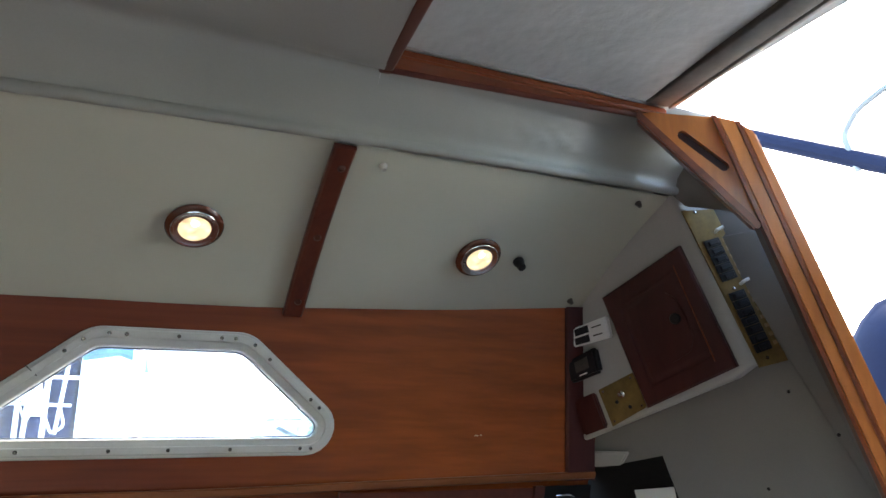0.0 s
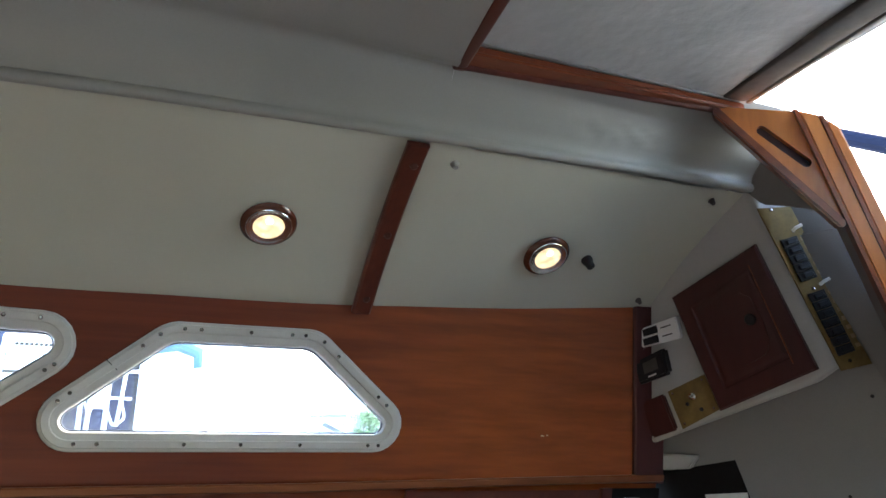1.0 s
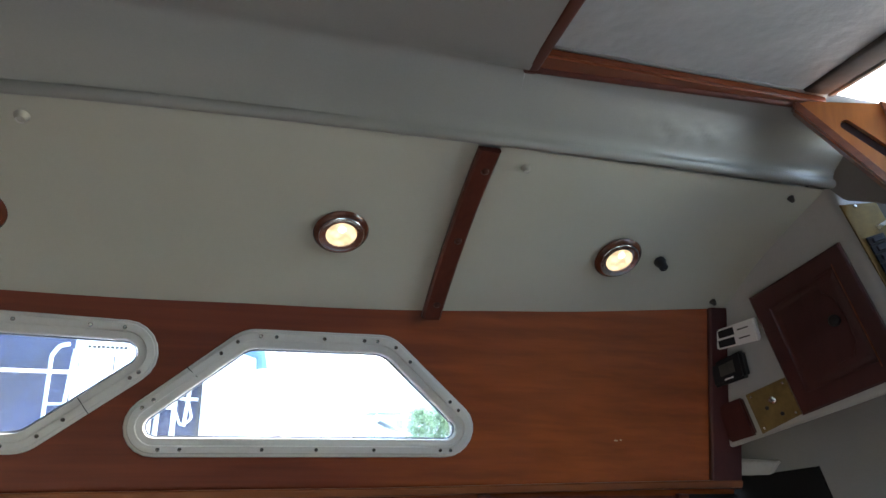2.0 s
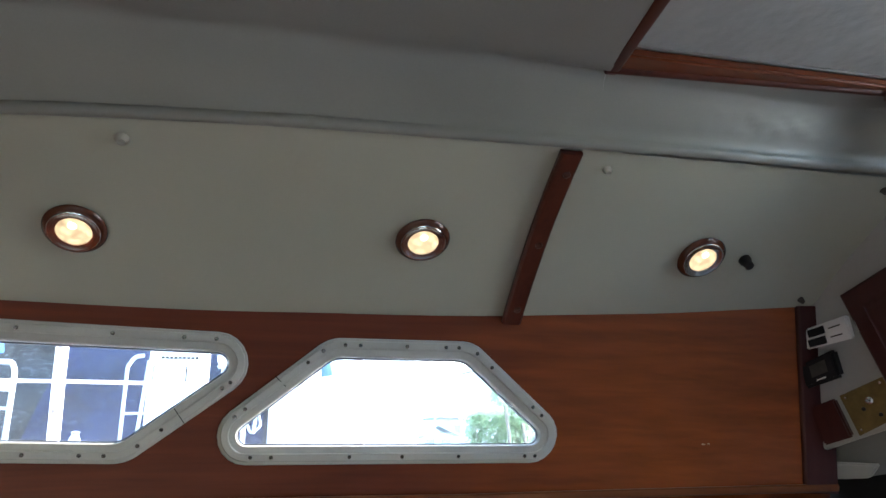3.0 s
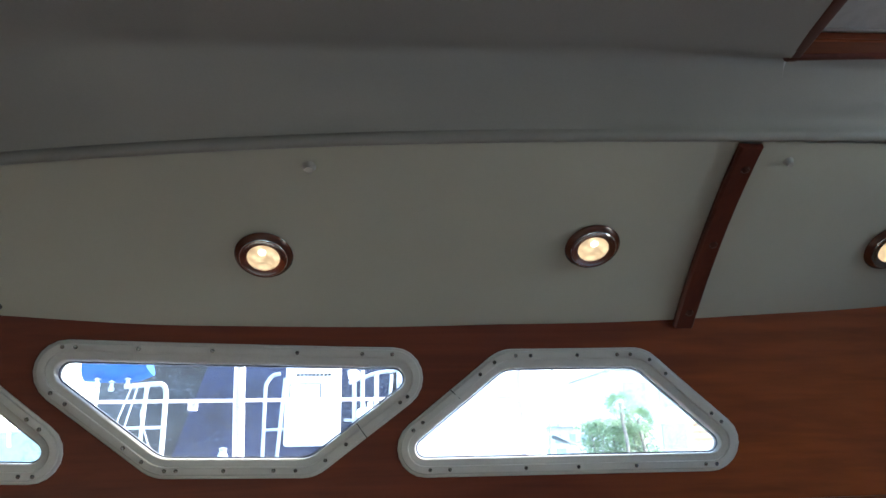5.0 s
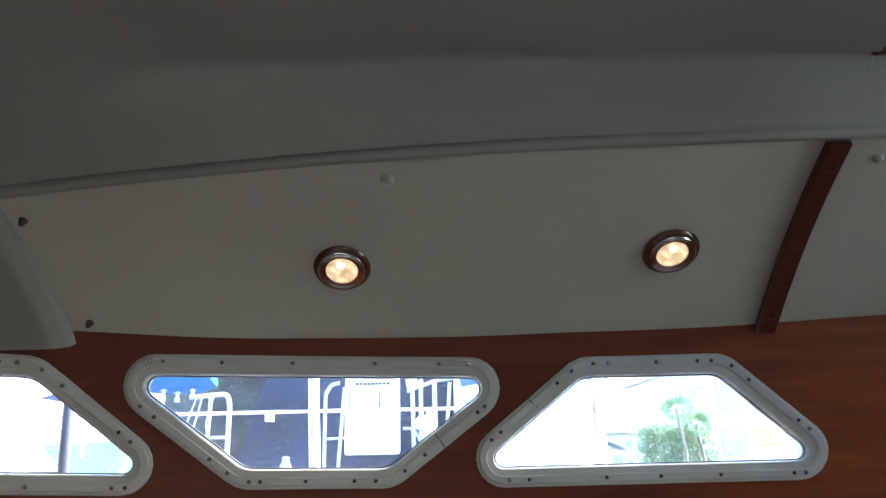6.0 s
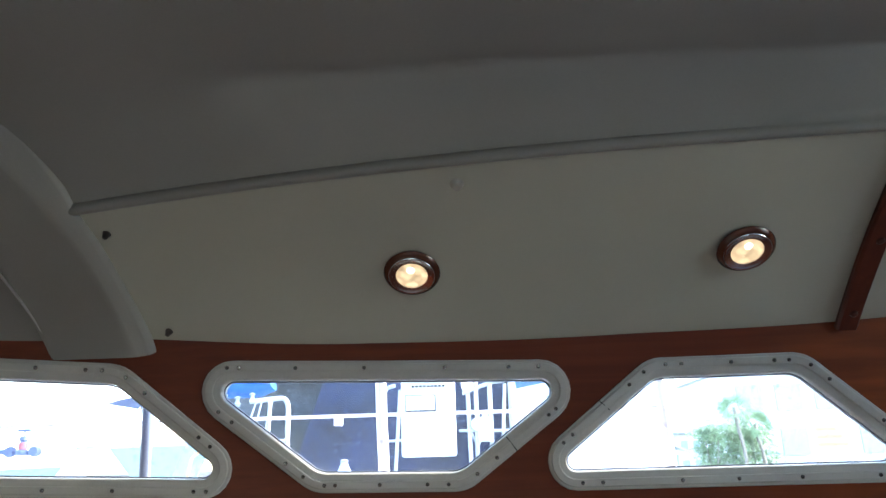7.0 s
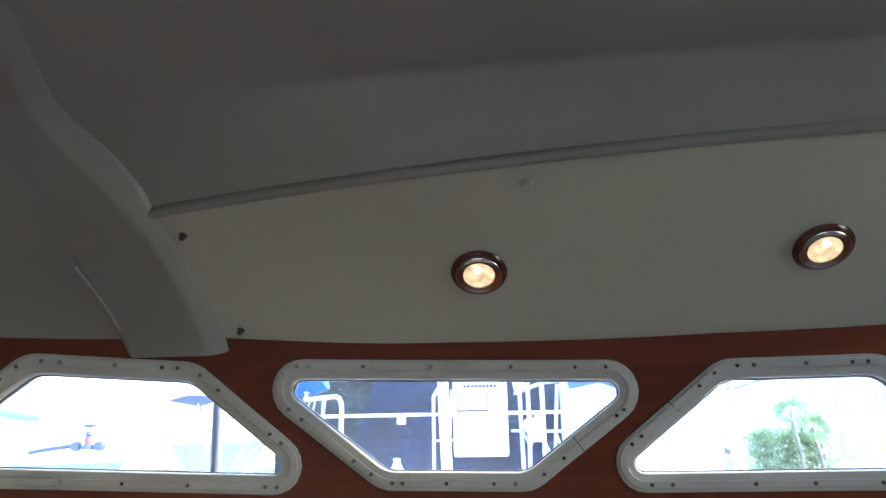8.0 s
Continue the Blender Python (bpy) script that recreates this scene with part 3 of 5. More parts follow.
# ---- downlights ----
def downlight():
    th = thing("downlight", Matrix(), "lit round downlight with mahogany ring and chrome bezel", "downlight", "downlights in the headliner")
    bm = bmesh.new()
    lathe(bm, [(0.030, 0.0), (0.0510, 0.0000), (0.0518, 0.0013), (0.0508, 0.0033), (0.0485, 0.0056), (0.0455, 0.0078), (0.0430, 0.0087), (0.0410, 0.0088), (0.0405, 0.0053), (0.030, 0.0053)], 56)
    part("wooden_ring", bm, RING_WOOD, th)
    bm = bmesh.new()
    lathe(bm, [(0.0422, 0.0083), (0.0424, 0.0102), (0.0412, 0.0114), (0.0396, 0.0114), (0.0380, 0.0108), (0.0310, 0.0092), (0.0290, 0.0091), (0.0284, 0.0079), (0.0280, 0.0040)], 56)
    part("bezel", bm, BEZEL, th, "polished dark chrome bezel")
    bm = bmesh.new()
    lathe(bm, [(0.0285, 0.0069), (0.0270, 0.0083), (0.020, 0.0094), (0.010, 0.0100), (0.0001, 0.0102)], 16)
    part("lens", bm, LENS, th, "glowing warm faceted glass lens", smooth=False)
    bm = bmesh.new()
    lathe(bm, [(0.0001, 0.0105), (0.005, 0.0104), (0.0095, 0.0092)], 9, pose(0.001, -0.012, 0))
    part("bulb", bm, LENS_HOT, th, "bright bulb glare behind the lens")
    return th


def place_downlights():
    first = downlight()
    spots = ((0.152, 1.311), (0.735, 1.292), (-0.448, 1.330))
    first.matrix_basis = pan_pose(*spots[0], 0.004)
    for s in spots[1:]:
        copy_thing(first, pan_pose(*s, 0.004))


place_downlights()


def button(panel, x, y, material, label, r=0.008):
    bm = bmesh.new()
    lathe(bm, [(r * 1.5, -0.004), (r * 1.15, 0.0), (r * 1.05, 0.0035), (r * 0.9, 0.0062), (r * 0.78, 0.0062), (r * 0.7, 0.0048), (0.0001, 0.0052)], 22, pan_pose(x, y, 0.0068))
    part("snap_button", bm, material, panel, label)


button(PANEL_A, -0.359, 1.163, FRAME_PAINT, "pale grey snap button", 0.0078)
button(PANEL_B, 0.450, 1.134, FRAME_PAINT, "pale grey snap button", 0.0058)
for panel, x, y in ((PANEL_A, -0.972, 1.228), (PANEL_A, -0.921, 1.399), (PANEL_B, 1.039, 1.116), (PANEL_B, 1.011, 1.341)):
    button(panel, x, y, FASTENER, "dark metal fastener", 0.005)


def sensor():
    m = pan_pose(0.833, 1.286, 0.003)
    th = thing("sensor", m, "small black plastic sensor knob on the headliner panel", "sensor")
    bm = bmesh.new()
    lathe(bm, [(0.0001, 0.0), (0.013, 0.0), (0.013, 0.006), (0.010, 0.012), (0.0095, 0.024), (0.006, 0.027), (0.0001, 0.0275)], 10, m)
    part("knob", bm, BLACK, th)


sensor()


# ---- deck beam, hatch and companionway ----
def deck_beam():
    """A vinyl-wrapped beam across the headliner, down to the window wall."""
    bm = bmesh.new()
    rows, low = [], []
    prof = [(foot_y(-1.03) + 0.0065, foot_z(-1.03) - 0.018)] + [(y, pan_z(y, -1.03)) for y in (foot_y(-1.03) + 0.004, 1.36, 1.29, 1.23, 1.20)] + [(1.155, 1.990), (1.115, 2.045), (1.075, 2.088), (1.03, 2.118), (0.96, 2.136), (0.85, 2.152), (0.7, 2.165), (0.4, 2.185), (0.0, 2.197), (-0.6, 2.17), (-1.4, 2.05)]
    path = []
    for y, z in prof:
        path.append(Vector((y, z, 0.055 * max(0.0, (y - 1.19) / 0.23) - 0.77 * max(0.0, min(z, 2.088) - 1.994) + 0.29 * max(0.0, 1.0 - max(y, 0.6)))))
    fine = []
    for k in range(len(path) - 1):
        fine += [path[k].lerp(path[k + 1], j / 4) for j in range(4)]
    fine.append(path[-1])
    for turn in range(14):
        fine = fine[:1] + [(a + b * 2 + c) / 4 for a, b, c in zip(fine, fine[1:], fine[2:])] + fine[-1:]
    for i, (y, z, lean) in enumerate(fine):
        a, b = fine[max(0, i - 1)], fine[min(len(fine) - 1, i + 1)]
        d = Vector((0, b[0] - a[0], b[1] - a[1])).normalized()
        n = Vector((0, -abs(d.z), -abs(d.y)))
        c = Vector((0, y, z))
        ring = []
        cw = 0.030 * min(1.0, max(0.0, (z - 1.93) / 0.12))
        for u, w in ((-1.197, -0.012), (-1.197, 0.034), (-1.194, 0.037), (-1.185, 0.038), (-1.044 - cw, 0.038), (-1.036 - cw, 0.0372), (-1.029 - cw, 0.034), (-1.014, 0.018), (-1.010, 0.014), (-1.006, -0.02)):
            p = c + n * (w * (0.55 + 0.55 * min(1.0, max(0.0, (z - 1.93) / 0.17))))
            ring.append(bm.verts.new((u + lean, p.y, p.z)))
        low.append(c + n * (0.0375 * (0.55 + 0.55 * min(1.0, max(0.0, (z - 1.93) / 0.17)))))
        rows.append(ring)
    for a, b in zip(rows, rows[1:]):
        for k in range(len(a) - 1):
            bm.faces.new((a[k], a[k + 1], b[k + 1], b[k]))
    bm.faces.new(rows[0])
    flat = bmesh.new()
    g = [[flat.verts.new((x, p.y, p.z)) for p in low[16:]] for x in (-1.25, -1.6, -2.19)]
    edge = [flat.verts.new((rows[k + 16][2].co.x + 0.02, low[k + 16].y, low[k + 16].z)) for k in range(len(low) - 16)]
    for a, b in zip([edge] + g, g):
        for k in range(len(a) - 1):
            flat.faces.new((a[k], a[k + 1], b[k + 1], b[k]))
    tagged(part("ceiling_forward", flat, VINYL_GREY, angle=60), "lower grey vinyl headliner beyond the deck beam", "ceiling", kind="structure")
    tagged(part("deck_beam", bm, VINYL_GREY, angle=60), "grey vinyl wrapped deck beam ending on the window wall", "beam", kind="structure")


deck_beam()


def forward_panel():
    """The lower side panel beyond the beam."""
    th = thing("headliner_panel", (-1.6, 1.3, 1.85), "dark grey vinyl headliner panel beyond the deck beam", "headliner panel", "headliner panels")

    def f(x, t):
        y0, z0 = 1.205, 1.918
        y1, z1 = wall_y(x, 1.768) + 0.004, 1.766
        return Vector((x, y0 + (y1 - y0) * t, z0 + (z1 - z0) * t + 0.05 * t * (1 - t)))

    bm = bmesh.new()
    sheet(bm, f, span(-2.19, -1.13, 14), span(0, 1, 10))
    part("padded_panel", bm, VINYL_GREY, th)
    bm = bmesh.new()
    tube(bm, [f(-1.193 + 0.055 * t, t) + Vector((0, -0.003, -0.008)) for t in span(0.25, 1, 8)], 0.0025, 6)
    part("edge_piping", bm, ALU, th, "thin bright edge piping")


forward_panel()


HATCH_LEAN = 0.10


def hatch_trim():
    """Tapered side rail with a rounded bead, and the leaning end rail."""
    th = thing("hatch_trim", (0.42, 0.985, 2.09), "varnished mahogany trim round the hatch opening", "trim", kind="structure")
    bm = bmesh.new()
    prism(bm, [(0.402, 1.026), (0.980, 0.9725), (0.980, 0.9495), (0.402, 0.971)], 2.112, 2.129, lambda u, v, w: Vector((u, v, w)))
    bmesh.ops.bevel(bm, geom=list(bm.edges), offset=0.004, segments=3, affect="EDGES")
    part("side_rail", bm, MAHOGANY_X, th)
    # darker wood paints in the shade on the rail's lower face
    bm = bmesh.new()
    tube(bm, [(0.400, 1.019, 2.1135), (0.60, 1.0005, 2.1135), (0.78, 0.984, 2.1135), (0.935, 0.970, 2.1135)], 0.008, 12)
    part("outer_bead", bm, MAHOGANY, th, "rounded outer bead, the rail's underside shade put into its darker wood")
    bm = bmesh.new()
    prism(bm, [(0.41, 0.972), (0.95, 0.952), (0.95, 0.948), (0.41, 0.968)], 2.127, 2.1315, lambda u, v, w: Vector((u, v, w)))
    part("seal_strip", bm, ALU, th, "thin grey seal strip", smooth=False)
    bm = bmesh.new()
    box(bm, (0, 0, -0.016), (1.3, 0.024, 0.016), framed((0.396, 1.030, 2.122), (-HATCH_LEAN, -1, 0.045), (1, 0, 0)), 0.005, 3)
    part("end_rail", bm, MAHOGANY, th)


hatch_trim()


def sliding_hatch():
    th = thing("sliding_hatch", (0.7, 0.2, 2.13), "sliding hatch with textured grey underside and dark edge beam", "hatch", kind="structure")
    bm = bmesh.new()
    sheet(bm, lambda x, y: Vector((x - HATCH_LEAN * (1.02 - y) * (0.985 - x) / 0.585, y, 2.131 + 0.010 * (1 - ((y - 0.3) / 0.7) ** 2) + 0.0018 * noise.noise((x * 12, y * 12, 0.4)) + 0.0011 * abs(noise.noise((x * 45, y * 45, 2.4))))), span(0.40, 0.985, 110), span(0.975, -0.36, 220))
    part("underside", bm, HATCH_SKIN, th)
    bm = bmesh.new()
    box(bm, (0.38, -0.4, 2.150), (0.93, 0.975, 2.175), None, 0.006)
    part("lid", bm, GELCOAT, th)
    bm = bmesh.new()
    box(bm, (0, -0.066, -0.002), (1.33, -0.011, 0.03), framed((0.990, 0.947, 2.130), (-0.116, -1, 0), (1, 0, 0)), 0.006, 3)
    part("edge_beam", bm, GREY_TRIM, th, "dark grey edge beam")
    bm = bmesh.new()
    box(bm, (0, -0.010, -0.004), (1.33, 0.0, 0.03), framed((0.990, 0.947, 2.130), (-0.116, -1, 0), (1, 0, 0)), 0.002)
    part("edge_strip", bm, STRIP_GREY, th, "weathered grey edge strip")


sliding_hatch()

# plane of the companionway brace and post
BRACE = framed((0.92, 0.967, 2.117), (0.108, -0.087, -0.030), (0.375, -0.132, -0.715))


def corner_brace():
    """A triangular teak knee with a long hand slot."""
    to = lambda u, v, w: BRACE @ Vector((u, v, w))
    th = thing("corner_brace", (1.0, 0.92, 2.06), "golden teak triangular corner brace with a hand slot", "brace", kind="structure")
    inv = BRACE.inverted()
    flat = lambda *p: (inv @ Vector(p)).to_2d()
    a, b, c = flat(0.92, 0.967, 2.117), flat(1.035, 0.878, 2.088), flat(1.103, 0.869, 1.884)
    s0, s1 = flat(0.985, 0.924, 2.062), flat(1.049, 0.889, 1.995)
    d = (s1 - s0).normalized()
    q = Vector((-d.y, d.x)) * 0.0085
    slot = []
    for k in range(9):
        t = math.pi * k / 8
        slot.append(s1 + d * (0.0085 * math.sin(t)) + q * math.cos(t))
    for k in range(9):
        t = math.pi * k / 8
        slot.append(s0 - d * (0.0085 * math.sin(t)) - q * math.cos(t))
    corner = [a, b, c]
    outer = []
    mid = (s0 + s1) / 2
    for p in slot:
        way = (p - mid).normalized()
        best = None
        for i in range(3):
            e0, e1 = corner[i], corner[(i + 1) % 3]
            ed = e1 - e0
            den = way.x * ed.y - way.y * ed.x
            if abs(den) > 1e-9:
                r = e0 - mid
                t = (r.x * ed.y - r.y * ed.x) / den
                s = (r.x * way.y - r.y * way.x) / den
                if t > 0 and -1e-6 <= s <= 1 + 1e-6 and (best is None or t < best):
                    best = t
        outer.append(mid + way * best)
    for p in corner:
        k = min(range(len(outer)), key=lambda i: (outer[i] - p).length)
        outer[k] = p
    bm = bmesh.new()
    n = len(slot)
    loops = [[bm.verts.new(to(p.x, p.y, w)) for p in ring] for ring, w in ((slot, 0.022), (slot, 0.0), (outer, 0.0), (outer, 0.022))]
    for x, y in ((0, 1), (1, 2), (2, 3), (3, 0)):
        for k in range(n):
            bm.faces.new((loops[x][k], loops[x][(k + 1) % n], loops[y][(k + 1) % n], loops[y][k]))
    part("knee", bm, TEAK, th, smooth=False)
    # dark board added so the slot looks shaded inside
    bm = bmesh.new()
    prism(bm, [a * 0.98 + mid * 0.02, b * 0.98 + mid * 0.02, c * 0.98 + mid * 0.02], 0.0225, 0.03, to)
    part("slot_shade", bm, MAHOGANY_Z, th, "dark wood board that puts the slot's shade into its colour", smooth=False)
    bm = bmesh.new()
    d = (c - a).normalized()
    q = Vector((-d.y, d.x))
    q = q if q.dot(mid - a) < 0 else -q
    prism(bm, [a - d * 0.004, c + d * 0.006, c + q * 0.017 + d * 0.004, a + q * 0.017 + d * 0.01], -0.014, 0.024, to)
    bmesh.ops.bevel(bm, geom=list(bm.edges), offset=0.004, segments=2, affect="EDGES")
    part("edge_moulding", bm, MAHOGANY_X, th, "dark red edge moulding")


corner_brace()


def companionway_post():
    inv = BRACE.inverted()
    to = lambda u, v, w: BRACE @ Vector((u, v, w))
    flat = lambda *p: (inv @ Vector(p)).to_2d()
    th = thing("companionway_post", (1.2, 0.84, 1.7), "golden teak companionway post with a washboard groove", "post", kind="structure")
    top = [flat(1.028, 0.880, 2.090), flat(1.058, 0.858, 2.076), flat(1.086, 0.841, 2.052)]
    low = [flat(1.238, 0.845, 1.547), flat(1.228, 0.828, 1.62), flat(1.217, 0.811, 1.71)]
    far = [a + (b - a) * 2.2 for a, b in zip(top, low)]
    gap = (top[1] - top[0]).normalized() * 0.005
    for k, (name, w) in enumerate((("inner_board", -0.010), ("outer_board", -0.004))):
        bm = bmesh.new()
        prism(bm, [top[k] + gap * (0.2 + k), top[k + 1], far[k + 1], far[k] + gap * (0.2 + k)], w, 0.03, to)
        bmesh.ops.bevel(bm, geom=list(bm.edges), offset=0.004, segments=2, affect="EDGES")
        part(name, bm, TEAK, th)
    bm = bmesh.new()
    prism(bm, [top[1] - gap * 0.5, top[1] + gap * 1.2, far[1] + gap * 1.2, far[1] - gap * 0.5], -0.0115, 0.01, to)
    part("groove_bead", bm, MAHOGANY_X, th, "dark red bead")
    bm = bmesh.new()
    prism(bm, [top[0] - gap * 1.4, top[0] + gap * 0.3, far[0] + gap * 0.3, far[0] - gap * 1.4], -0.013, 0.02, to)
    part("edge_bead", bm, MAHOGANY_X, th, "dark red bead")
    # added board, hidden by the post; its depth limits light from the companionway
    bm = bmesh.new()
    prism(bm, [top[0] + gap, top[1] - gap, far[1] - gap, far[0] + gap], 0.0305, 0.125, to)
    part("post_light_stop", bm, VINYL_DARK, th, "hidden grey board behind the post, added to limit light", smooth=False)
    # added board above it, limits light from over the brace
    bm = bmesh.new()
    head = [flat(0.925, 0.963, 2.110), flat(1.035, 0.878, 2.082)]
    down = (low[0] - top[0]).normalized() * 0.02
    prism(bm, [head[0], head[1], head[1] + down, head[0] + down], 0.0305, 0.125, to)
    part("head_light_stop", bm, VINYL_DARK, th, "hidden grey board over the corner, added to limit light", smooth=False)


companionway_post()

# the aft bulkhead's plane: u inboard, v up, w into the cabin
AFT_U, AFT_V = Vector((0.3714, -0.9285, 0.0)), Vector((-0.1695, -0.0678, 0.9832))
AFT_N = -Vector((0.91287, 0.36515, 0.18257))


def aft(u, v, w=0.0):
    return Vector((1.071, 1.289, 1.814)) + AFT_U * u + AFT_V * v + AFT_N * w


def aft_wall():
    bm = bmesh.new()
    prism(bm, [(-0.45, -1.9), (0.86, -1.9), (0.385, 0.10), (0.335, 0.22), (0.20, 0.34), (-0.45, 0.34)], -0.09, -0.05, aft)
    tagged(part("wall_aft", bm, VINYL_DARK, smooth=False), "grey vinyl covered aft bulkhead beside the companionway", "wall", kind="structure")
    # unseen wall; its near edge sets how much light the companionway admits
    bm = bmesh.new()
    prism(bm, [(1.40, -1.9), (3.2, -1.9), (3.2, 0.42), (1.27, 0.42)], -0.09, -0.05, aft)
    tagged(part("wall_aft_far", bm, VINYL_GREY, smooth=False), "unseen grey aft bulkhead across the companionway, edge set to limit light", "wall", kind="structure")


aft_wall()


def aft_frame():
    """The raised moulding of the bulkhead along the companionway, with its fastenings."""
    th = thing("bulkhead_moulding", aft(0.42, -0.3, -0.05), "raised grey moulding along the companionway with black screws", "moulding", kind="structure")
    bm = bmesh.new()
    prism(bm, [(0.254, 0.098), (0.575, -0.72), (0.583, -0.72), (0.384, 0.098)], -0.052, -0.042, aft)
    bmesh.ops.bevel(bm, geom=list(bm.edges), offset=0.005, segments=3, affect="EDGES")
    part("raised_board", bm, VINYL_DARK, th)
    for u, v, w in ((0.428, -0.328, -0.042), (0.275, -0.438, -0.050), (0.349, -0.242, -0.050)):
        bm = bmesh.new()
        lathe(bm, [(0.0001, 0.0), (0.0036, 0.0), (0.003, 0.0012), (0.0001, 0.0016)], 10, framed(aft(u, v, w), AFT_U, AFT_V))
        part("screw", bm, BLACK, th)


aft_frame()


def upper_bulkhead():
    """The bulkhead between the console's top and the corner brace."""
    bm = bmesh.new()
    prism(bm, [(0.197, 0.204), (0.226, 0.168), (0.305, 0.147), (0.360, 0.112), (0.400, 0.095), (0.385, 0.13), (0.27, 0.27), (0.155, 0.40)], -0.012, 0.002, aft)
    bmesh.ops.bevel(bm, geom=list(bm.edges), offset=0.004, segments=2, affect="EDGES")
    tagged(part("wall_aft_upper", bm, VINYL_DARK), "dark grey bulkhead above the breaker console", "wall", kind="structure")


upper_bulkhead()


def corner_light_stop():
    # hidden box added to stop sky light falling on the console
    bm = bmesh.new()
    box(bm, (0.97, 1.0, 2.118), (1.20, 1.45, 2.145))
    tagged(part("corner_light_stop", bm, VINYL_DARK, smooth=False), "unseen cover above the console, added to block sky light", "deck", kind="structure")


corner_light_stop()


def console():
    """The locker and switch console on the aft bulkhead."""
    th = thing("console", aft(0.1, -0.34, -0.04), "grey moulded console with locker door and breaker panel", "console")
    # shell: face, rounded bottom and a chamfered inboard side
    face = [(-0.16, 0.08), (0.188, 0.225), (0.302, -0.183), (0.262, -0.208), (-0.16, -0.345)]
    bm = bmesh.new()
    e1, e2 = aft(0.192, 0.21), aft(0.302, -0.183)
    run = (e2 - e1).normalized()
    out = (Vector((0.880, -0.362, 0.308))).normalized()
    far1, far2 = e1 + out * 0.125, e2 + out * 0.125
    back = AFT_N * -0.055
    f = [aft(*p) for p in face]
    mesh_pts = [f[0], f[1], far1, far2, f[2], f[3], f[4]]
    vs = [bm.verts.new(p) for p in mesh_pts]
    bk = [bm.verts.new(p + back) for p in mesh_pts]
    bm.faces.new((vs[0], vs[1], vs[4], vs[5], vs[6]))
    bm.faces.new((vs[1], vs[2], vs[3], vs[4]))
    for k in range(7):
        if k == 3:
            continue
        j = (k + 1) % 7
        bm.faces.new((vs[k], vs[j], bk[j], bk[k]))
    bm.faces.new((vs[3], vs[4], bk[4], bk[3]))
    es = [e for e in bm.edges if all(v in vs for v in e.verts)]
    bmesh.ops.bevel(bm, geom=es, offset=0.013, segments=4, affect="EDGES", profile=0.6)
    part("shell", bm, GELCOAT, th)
    # door
    tl, tr, br, bl = (Vector(p) for p in ((-0.001, 0.0), (0.201, 0.087), (0.278, -0.179), (0.067, -0.256)))

    def quad(d):
        c = (tl + tr + br + bl) / 4
        return [p + (c - p).normalized() * d for p in (bl, br, tr, tl)]

    bm = bmesh.new()
    loops = []
    for d, w in ((0.0, 0.0), (0.0, 0.011), (0.006, 0.015), (0.050, 0.0155), (0.053, 0.0135), (0.060, 0.0132), (0.070, 0.0150), (0.078, 0.0154)):
        loops.append([bm.verts.new(aft(p.x, p.y, w)) for p in quad(d)])
    for a, b in zip(loops, loops[1:]):
        for k in range(4):
            bm.faces.new((a[k], a[(k + 1) % 4], b[(k + 1) % 4], b[k]))
    bm.faces.new(loops[-1])
    door = part("door", bm, MAHOGANY_Z, th, "dark mahogany raised-panel locker door", smooth=False)
    c0 = (tl + tr + br + bl) / 4
    field = [c0 + (p - c0) * k for p, q in ((bl, br), (br, tr), (tr, tl), (tl, bl)) for p, k in ((p.lerp(q, 0.16), 0.50), (p.lerp(q, 0.5), 0.54), (p.lerp(q, 0.84), 0.50))]
    bm = bmesh.new()
    prism(bm, [(p.x, p.y) for p in field], 0.0150, 0.0182, aft)
    bmesh.ops.bevel(bm, geom=list(bm.edges), offset=0.0012, segments=2, affect="EDGES")
    raised = part("raised_field", bm, MAHOGANY_Z, th, "carved raised field with clipped corners")
    raised.parent, raised.matrix_basis = door, Matrix()
    bm = bmesh.new()
    lathe(bm, [(0.0001, 0.0), (0.013, 0.0), (0.013, 0.004), (0.009, 0.006), (0.0125, 0.012), (0.010, 0.016), (0.0001, 0.017)], 20, framed(aft(0.170, -0.067, 0.013), AFT_U, AFT_V))
    knob = part("finger_pull", bm, BLACK, th, "black round finger pull")
    knob.parent, knob.matrix_basis = door, Matrix()
    for (u0, v0), (u1, v1) in (((0.015, -0.035), (0.024, -0.080)), ((0.049, -0.166), (0.059, -0.211))):
        bm = bmesh.new()
        tube(bm, [aft(u0, v0, 0.012), aft(u1, v1, 0.012)], 0.0032, 8)
        part("hinge", bm, STEEL, th, "slim steel hinge")
    # lighter wood line stands for the highlight on the door's right groove
    bm = bmesh.new()
    tube(bm, [aft(0.182, 0.046, 0.0145), aft(0.236, -0.164, 0.0145)], 0.0018, 6)
    part("groove_highlight", bm, MAHOGANY_X, th)
    # breaker panel on the chamfer
    e0 = Vector((1.116, 1.087, 1.992))
    out2 = Vector((0.8798, -0.3624, 0.3076)).normalized()
    n2 = run.cross(out2).normalized()
    n2 = n2 if n2.y < 0 else -n2
    side = n2.cross(run)
    side = side if side.x > 0 else -side
    cm = Matrix((side, run, n2)).transposed().to_4x4()
    cm.translation = e0
    bm = bmesh.new()
    prism(bm, [(0.004, 0.022), (0.110, 0.05), (0.112, 0.392), (0.010, 0.383)], 0.0, 0.004, lambda u, v, w: cm @ Vector((u, v, w)))
    plate = part("breaker_plate", bm, BRASS, th, "brass coloured breaker plate", smooth=False)

    def sub(name, bm, m, label=""):
        ob = part(name, bm, m, th, label)
        ob.parent, ob.matrix_basis = plate, Matrix()
        return ob

    for start, count in ((0.102, 5), (0.223, 7)):
        for k in range(count):
            v0 = start + 0.019 * k
            bm = bmesh.new()
